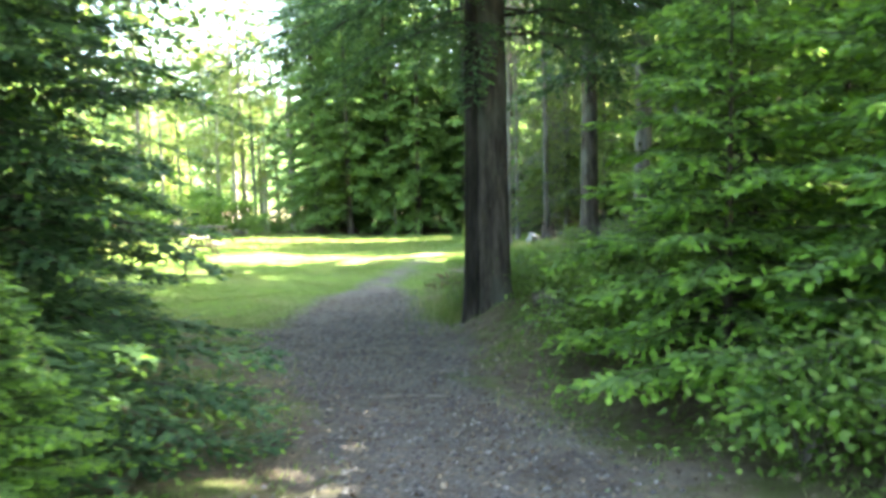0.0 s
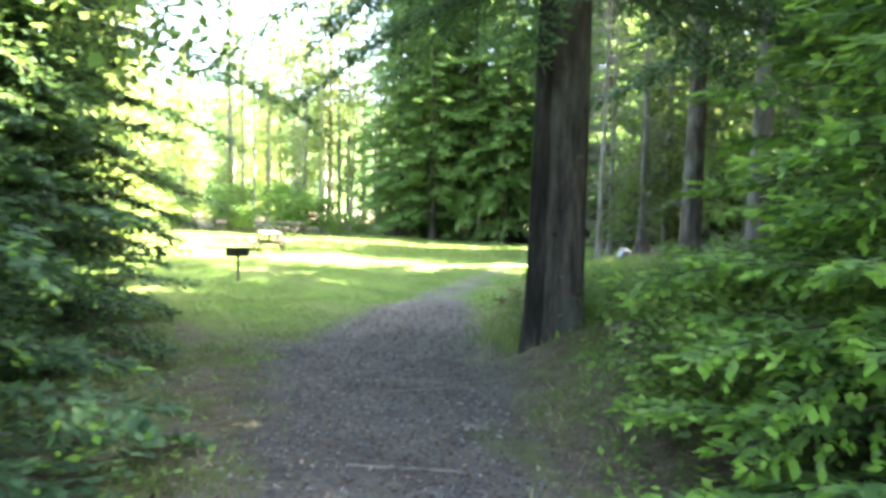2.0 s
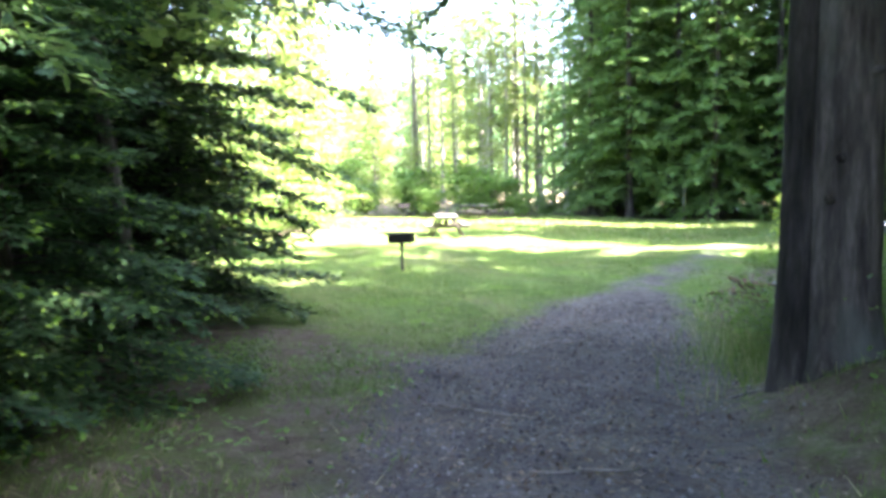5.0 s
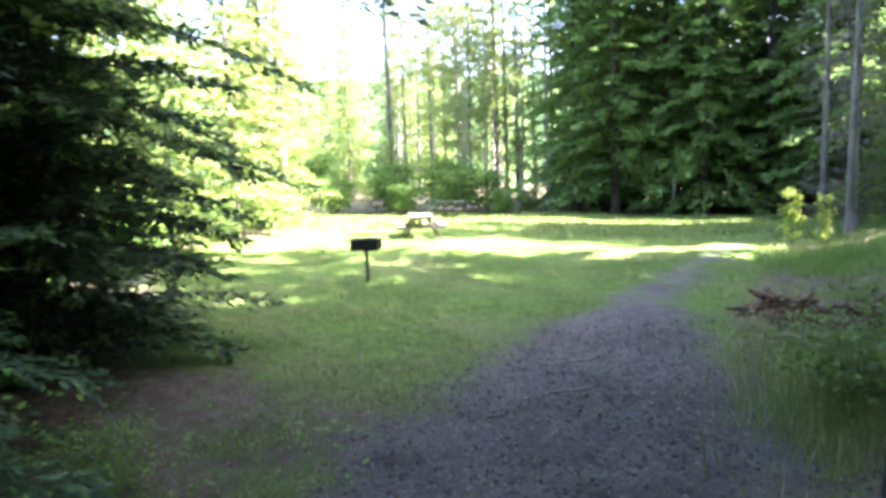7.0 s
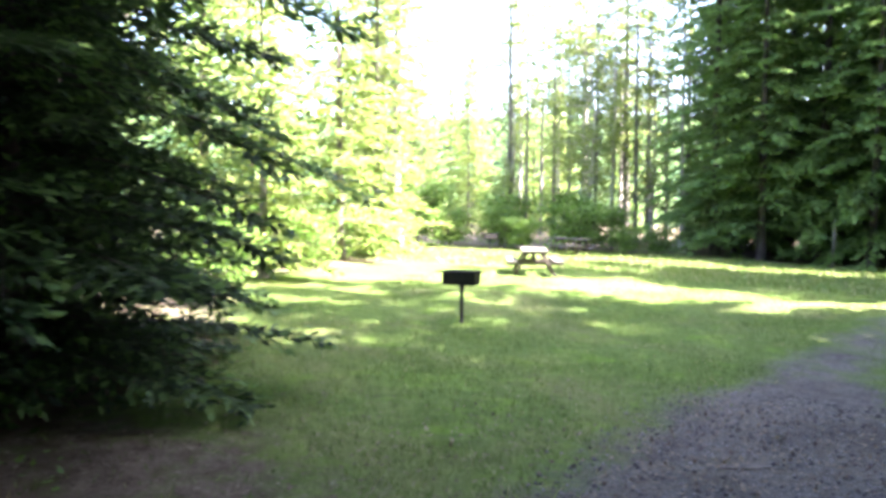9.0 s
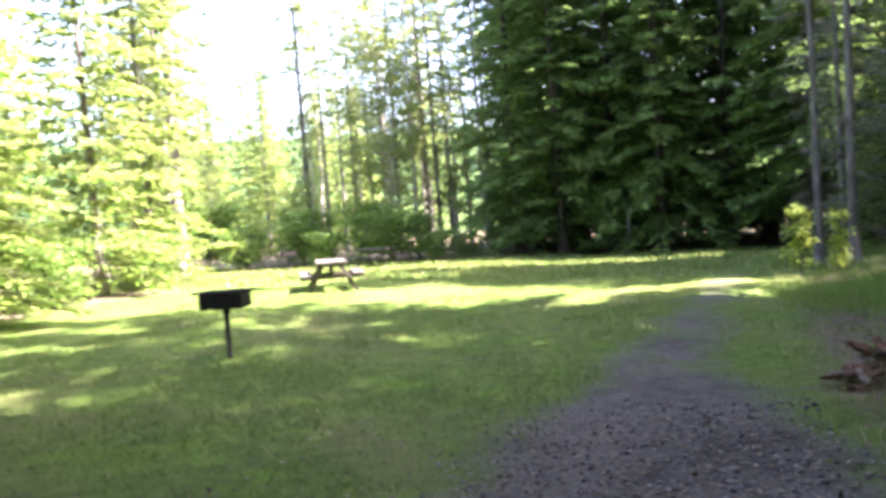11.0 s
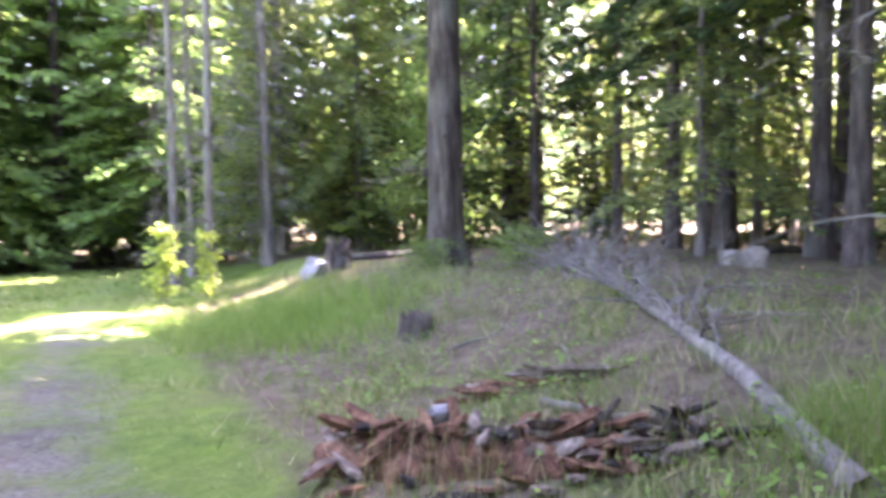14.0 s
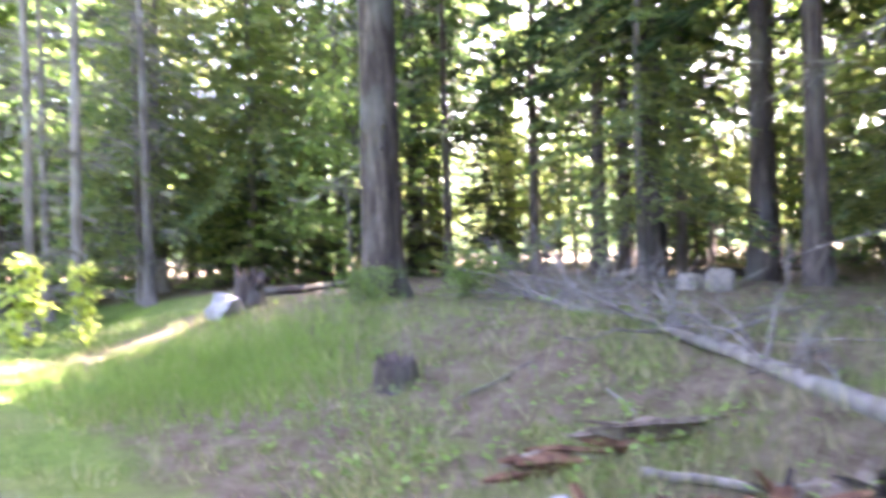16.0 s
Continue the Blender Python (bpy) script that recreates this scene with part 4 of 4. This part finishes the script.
def picnic_table(x, y, turn):
    t = thing("picnic_table", x, y, hz(x, y), "weathered grey wooden picnic table with benches on grass", "table", "picnic tables", turn=turn)
    t.scale = (0.86, 0.86, 0.86)
    for k in range(5):
        bm = bmesh.new(); box(bm, (1.8, 0.14, 0.04), (0, (k - 2) * 0.15, 0.74))
        part("tabletop_board", from_bm("tabletop_board", bm, M_TABLE), t)
    for sy in (-1, 1):
        for k in range(2):
            bm = bmesh.new(); box(bm, (1.8, 0.13, 0.04), (0, sy * (0.58 + 0.14 * k), 0.44))
            part("bench_board", from_bm("bench_board", bm, M_TABLE), t)
    for sx_ in (-1, 1):
        for sy in (-1, 1):
            bm = bmesh.new(); box(bm, (0.045, 0.09, 0.86), (sx_ * 0.62, sy * 0.40, 0.345), (sy * 28, 0, 0))
            part("leg", from_bm("leg", bm, M_TLEG), t)
        bm = bmesh.new(); box(bm, (0.045, 1.6, 0.09), (sx_ * 0.565, 0, 0.372))
        part("bench_beam", from_bm("bench_beam", bm, M_TLEG), t)
        bm = bmesh.new(); box(bm, (0.045, 0.68, 0.08), (sx_ * 0.565, 0, 0.68))
        part("top_beam", from_bm("top_beam", bm, M_TLEG), t)
        bm = bmesh.new(); box(bm, (0.62, 0.07, 0.04), (sx_ * 0.28, 0, 0.53), (0, sx_ * 28, 0))
        part("brace", from_bm("brace", bm, M_TLEG), t)
    return t


picnic_table(-8.6, 25.1, 118)
picnic_table(-11.6, 35.4, -10)


# ---- rocks, stumps, logs ----
def lump(name, x, y, size, mat, label, category, seed, rough=0.22, sink=0.25, group="", sub=3):
    bm = bmesh.new()
    bmesh.ops.create_icosphere(bm, subdivisions=sub, radius=1.0)
    for v in bm.verts:
        n = noise.noise(v.co * 1.3 + Vector((seed, 0, 0))) + 0.5 * noise.noise(v.co * 3.1 + Vector((0, seed, 0)))
        co = v.co * (1 + rough * n)
        v.co = Vector((co.x * size[0], co.y * size[1], max(co.z, -0.8) * size[2]))
    ob = new(name, from_bm(name, bm, mat, sub > 2))
    ob.matrix_basis = pose(x, y, hz(x, y) + size[2] * (0.8 - sink), 0, 0, seed * 37)
    return tagged(ob, label, category, group)


lump("boulder", 3.05, 24.45, (0.27, 0.22, 0.24), M_ROCK, "pale grey granite boulder in grass", "rock", 3, 0.5, sub=2)
lump("small_rock", 0.52, 17.15, (0.10, 0.08, 0.075), M_ROCK, "pale rock lying on the rotten log", "rock", 5, 0.5, sink=-2.0, sub=2)
for i, (x, y, a, b, c) in enumerate([(7.9, 19.6, 0.19, 0.16, 0.19), (8.3, 20.2, 0.19, 0.15, 0.14)]):
    bm = bmesh.new()
    box(bm, (2 * a, 2 * b, 2 * c), bevel=0.05)
    for v in bm.verts:
        v.co += Vector([0.03 * noise.noise(v.co * 6 + Vector((k, i, 0))) for k in range(3)])
    ob = new("stone_block", from_bm("stone_block", bm, M_BLOCK))
    ob.matrix_basis = pose(x, y, hz(x, y) + c - 0.05, 3, 4, 35 + 30 * i)
    tagged(ob, "squared pale stone block on bare forest ground", "stone", "stone blocks")


def stump(x, y, r, h, seed, label, mat=M_BARK):
    rng = np.random.default_rng(seed)
    t = thing("tree_stump", x, y, hz(x, y), label, "stump")
    n, m = 22, 7
    a = np.linspace(0, 2 * np.pi, n, endpoint=False)
    V = []
    for k in range(m):
        f = k / (m - 1)
        rr = r * (1.35 - 0.4 * f) * (1 + 0.12 * np.sin(4 * a + seed)) + rng.normal(0, 0.02 * r / 0.2, n)
        z = -0.1 + (h + 0.1) * f * (1 + (1.1 * rng.random(n) if k > 3 else 0) * (f > 0.6))
        V.append(np.c_[rr * np.cos(a), rr * np.sin(a), z * np.ones(n)])
    V.append(np.c_[0.4 * r * np.cos(a), 0.4 * r * np.sin(a), h * 0.7 + rng.random(n) * 0.1])
    V = np.concatenate(V)
    i = (np.arange(m)[:, None] * n + np.arange(n)[None]); j = (np.arange(m)[:, None] * n + (np.arange(n)[None] + 1) % n)
    F = np.stack([i, j, j + n, i + n], -1).reshape(-1, 4)
    part("broken_wood", mesh_of("broken_wood", V, F, [mat]), t)
    bm = bmesh.new(); bmesh.ops.create_icosphere(bm, subdivisions=3, radius=1.0)
    for v in bm.verts:
        v.co = Vector((v.co.x * r * 0.6, v.co.y * r * 0.5, v.co.z * r * 0.35)) * (1 + 0.3 * noise.noise(v.co * 3))
        v.co += Vector((r * 0.55, 0.1 * r, h * 0.9))
    part("moss", from_bm("moss", bm, M_MOSS, True), t, "cushion of green moss")
    return t


stump(2.12, 19.9, 0.15, 0.09, 4, "dark broken tree stump with moss in grass")
stump(3.6, 24.7, 0.2, 0.26, 8, "dark weathered stump beside a pale boulder")


def lying(p, q, n, sag=0.02, rng=RNG, lift=0.1):
    """Points of a log that lies on the ground from p to q."""
    s = np.linspace(0, 1, n)
    x, y = p[0] + (q[0] - p[0]) * s, p[1] + (q[1] - p[1]) * s
    x, y = x + rng.normal(0, sag, n), y + rng.normal(0, sag, n)
    return np.c_[x, y, height(x, y) + lift]


def splinter(bm, at, length, wide, thick, yaw, pitch, roll):
    """A split wedge of wood, tapered and ragged at its ends."""
    r = bmesh.ops.create_grid(bm, x_segments=5, y_segments=1, size=0.5)
    ext = bmesh.ops.extrude_face_region(bm, geom=list({f for v in r["verts"] for f in v.link_faces}))
    top = [v for v in ext["geom"] if isinstance(v, bmesh.types.BMVert)]
    for v in top:
        v.co.z += 1
    m = pose(*at, roll, pitch, yaw)
    for v in set(r["verts"]) | set(top):
        taper = 1 - 0.75 * abs(2 * v.co.x) ** 2 * RNG.uniform(0.5, 1.1)
        c = Vector((v.co.x * length * RNG.uniform(0.92, 1.05), v.co.y * wide * taper + RNG.normal(0, 0.08 * wide), (v.co.z - 0.5) * thick * taper + RNG.normal(0, 0.1 * thick)))
        v.co = m @ c


def rotten_log():
    cx, cy = 0.78, 16.72
    t = thing("rotten_log", cx, cy, hz(cx, cy), "collapsed rotten log of red-brown splintered wood on grass", "log")
    yaw = -32
    c_, s_ = math.cos(radians(yaw)), math.sin(radians(yaw))

    def loc(u, v):
        x, y = u * c_ - v * s_, u * s_ + v * c_
        return x, y, hz(cx + x, cy + y) - hz(cx, cy)

    for k in range(150):
        u = RNG.uniform(-1.15, 1.15); v = RNG.normal(0, 0.22)
        x, y, z = loc(u, v)
        lump_h = 0.24 * math.exp(-(v / 0.28) ** 2) * (1 - 0.45 * smooth(u, 0.2, 1.2))
        bm = bmesh.new()
        L = RNG.uniform(0.1, 0.48)
        splinter(bm, (x, y, z + float(lump_h) * RNG.uniform(0.2, 1.0) + 0.02), L, RNG.uniform(0.03, 0.10), RNG.uniform(0.015, 0.05), yaw + RNG.normal(0 if RNG.random() < 0.6 else 70, 32), RNG.normal(0, 17), RNG.uniform(-40, 40))
        part("wood_splinter", from_bm("wood_splinter", bm, M_ROT if (RNG.random() < 0.55 and u < 0.6) else (M_BARK_DARK if RNG.random() < 0.35 else M_ROTGREY)), t)
    n, m = 26, 14
    u = np.linspace(-1.2, 1.25, n); a = np.linspace(0, np.pi, m)
    V = []
    for uu in u:
        for q in a:
            rr = 0.30 * (1 - 0.35 * smooth(abs(uu), 0.7, 1.25)) * (1 + 0.35 * noise.noise((uu * 2.5, q * 2.2, 3.0)))
            x, y, z = loc(uu, math.cos(q) * rr)
            V.append((x, y, z - 0.03 + math.sin(q) * rr * 0.62 * (1 - 0.4 * float(smooth(uu, 0, 1.2)))))
    i = (np.arange(n - 1)[:, None] * m + np.arange(m - 1)[None]).ravel()
    part("log_core", mesh_of("log_core", V, np.stack([i, i + 1, i + m + 1, i + m], -1), [M_ROT]), t, "crumbling red heartwood")


rotten_log()


def log_piece(name, p, q, r, mat, label, branches=0, group="", taper=0.7, rough=0.12):
    rng = np.random.default_rng(int(abs(p[0] * 100)) + 3)
    pts = lying(p, q, 12, 0.03, rng, r * (0.45 if branches else 0.75))
    o = pts[0].copy()
    t = thing(name, *o, label, "log", group)
    tb = Tubes()
    tb.add(pts - o, r * np.linspace(1, 1 - taper, 12), 12, rough, rng)
    part("trunk", tb.mesh("trunk", mat), t)
    if branches:
        for b in range(branches):
            f = rng.uniform(0.12, 1.0) ** 0.7
            c = np.array([np.interp(f, np.linspace(0, 1, 12), pts[:, i]) for i in range(3)]) - o
            along = unit(pts[-1] - pts[0])
            v = unit(along * rng.uniform(0.3, 1.1) + np.array([*rng.normal(0, 0.6, 2), rng.uniform(0.1, 1.0)]))
            L = rng.uniform(0.5, 1.9) * (0.5 + f * 0.6)
            s = np.linspace(0, 1, 6)[:, None]
            pp = c + v * L * s + rng.normal(0, 0.05, (6, 3)) * s + np.array([0, 0, -0.2 * L]) * s ** 2
            br = Tubes()
            br.add(pp, np.linspace(0.018, 0.004, 6), 5)
            for k in range(5):
                j = rng.integers(1, 5)
                w = unit(v + rng.normal(0, 0.6, 3)) * rng.uniform(0.15, 0.5)
                br.add([pp[j], pp[j] + w * 0.5 + rng.normal(0, 0.02, 3), pp[j] + w], [0.007, 0.005, 0.002], 3)
            part("branch", br.mesh("branch", mat), t)
    return t


log_piece("fallen_dead_tree", (1.45, 15.0), (6.3, 22.0), 0.075, M_BARK_GREY, "fallen bleached dead tree with tangled bare branches", 90, taper=0.8)
def split_log(p, q, count, label):
    t = thing("rotten_log", *p, hz(*p), label, "log")
    yaw = math.degrees(math.atan2(q[1] - p[1], q[0] - p[0]))
    for k in range(count):
        f = RNG.uniform(0.1, 0.9)
        x, y = p[0] + (q[0] - p[0]) * f + RNG.normal(0, 0.03), p[1] + (q[1] - p[1]) * f + RNG.normal(0, 0.05)
        bm = bmesh.new()
        splinter(bm, (x - p[0], y - p[1], hz(x, y) - hz(*p) + RNG.uniform(0.01, 0.13)), RNG.uniform(0.3, 0.75), RNG.uniform(0.04, 0.11), RNG.uniform(0.03, 0.07), yaw + RNG.normal(0, 7), RNG.normal(0, 4), RNG.uniform(-40, 40))
        part("wood_splinter", from_bm("wood_splinter", bm, M_ROT if RNG.random() < 0.6 else M_ROTGREY), t)


split_log((1.32, 18.0), (2.15, 17.35), 26, "short piece of dark red rotten log")
log_piece("log", (1.28, 16.5), (2.05, 15.45), 0.05, M_BARK_DARK, "dark broken branch lying beside the rotten log", taper=0.6, rough=0.25)
log_piece("log", (1.5, 17.3), (1.85, 16.15), 0.035, M_DEAD, "thin bleached branch lying in grass", taper=0.6)
log_piece("log", (3.3, 25.3), (6.6, 24.9), 0.08, M_BARK, "long dark log lying at the wood's edge", taper=0.5)
log_piece("log", (10.2, 21.0), (13.2, 20.2), 0.10, M_BARK, "dark log on the forest floor", taper=0.4)
log_piece("log", (1.15, 9.3), (3.0, 9.0), 0.10, M_ROTGREY, "mossy dark log half hidden beside the track", taper=0.3, rough=0.2)
for i in range(26):
    x, y, a, L = RNG.uniform(1.2, 7), RNG.uniform(14.5, 24), RNG.uniform(0, 6.28), RNG.uniform(0.3, 1.1)
    if i > 17:
        x, y = float(path_x(6 + i - 17)) + RNG.uniform(-1.6, 1.8), 5 + (i - 17) * 1.1
    pts = lying((x, y), (x + L * math.cos(a), y + L * math.sin(a)), 5, 0.03, RNG, 0.015)
    tb = Tubes(); tb.add(pts, np.linspace(0.014, 0.005, 5), 5)
    tagged(new("fallen_twig", tb.mesh("fallen_twig", M_DEAD)), "thin bare twig lying on the ground", "twig", "fallen twigs")


# ---- woods on the far slopes ----
def slope_woods():
    n = 2200
    a, r = RNG.uniform(0, 2 * np.pi, n), 85 + 280 * RNG.random(n) ** 1.1
    x, y = -2 + r * np.cos(a), 22 + r * np.sin(a)
    z = height(x, y)
    lv = Leaves()
    for i in range(n):
        tall, q = RNG.uniform(14, 26), 30
        f = np.sort(RNG.random(q)) ** 0.8
        az = RNG.uniform(0, 6.28, q)
        rad = 2.9 * (1.02 - f) * RNG.uniform(0.5, 1.1, q)
        o = np.c_[np.cos(az), np.sin(az), np.zeros(q)]
        p = np.c_[x[i] + 0 * f, y[i] + 0 * f, z[i] + tall * f]
        d = o * rad[:, None] * 1.3 + np.array([0, 0, -0.9])
        w = np.c_[-o[:, 1], o[:, 0], 0 * f] * (0.35 * rad + 0.25)[:, None] + np.array([0, 0, 0.25])
        lv.add(p, d, w, 0)
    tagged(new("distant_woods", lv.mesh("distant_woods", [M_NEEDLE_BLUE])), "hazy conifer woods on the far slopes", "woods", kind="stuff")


slope_woods()
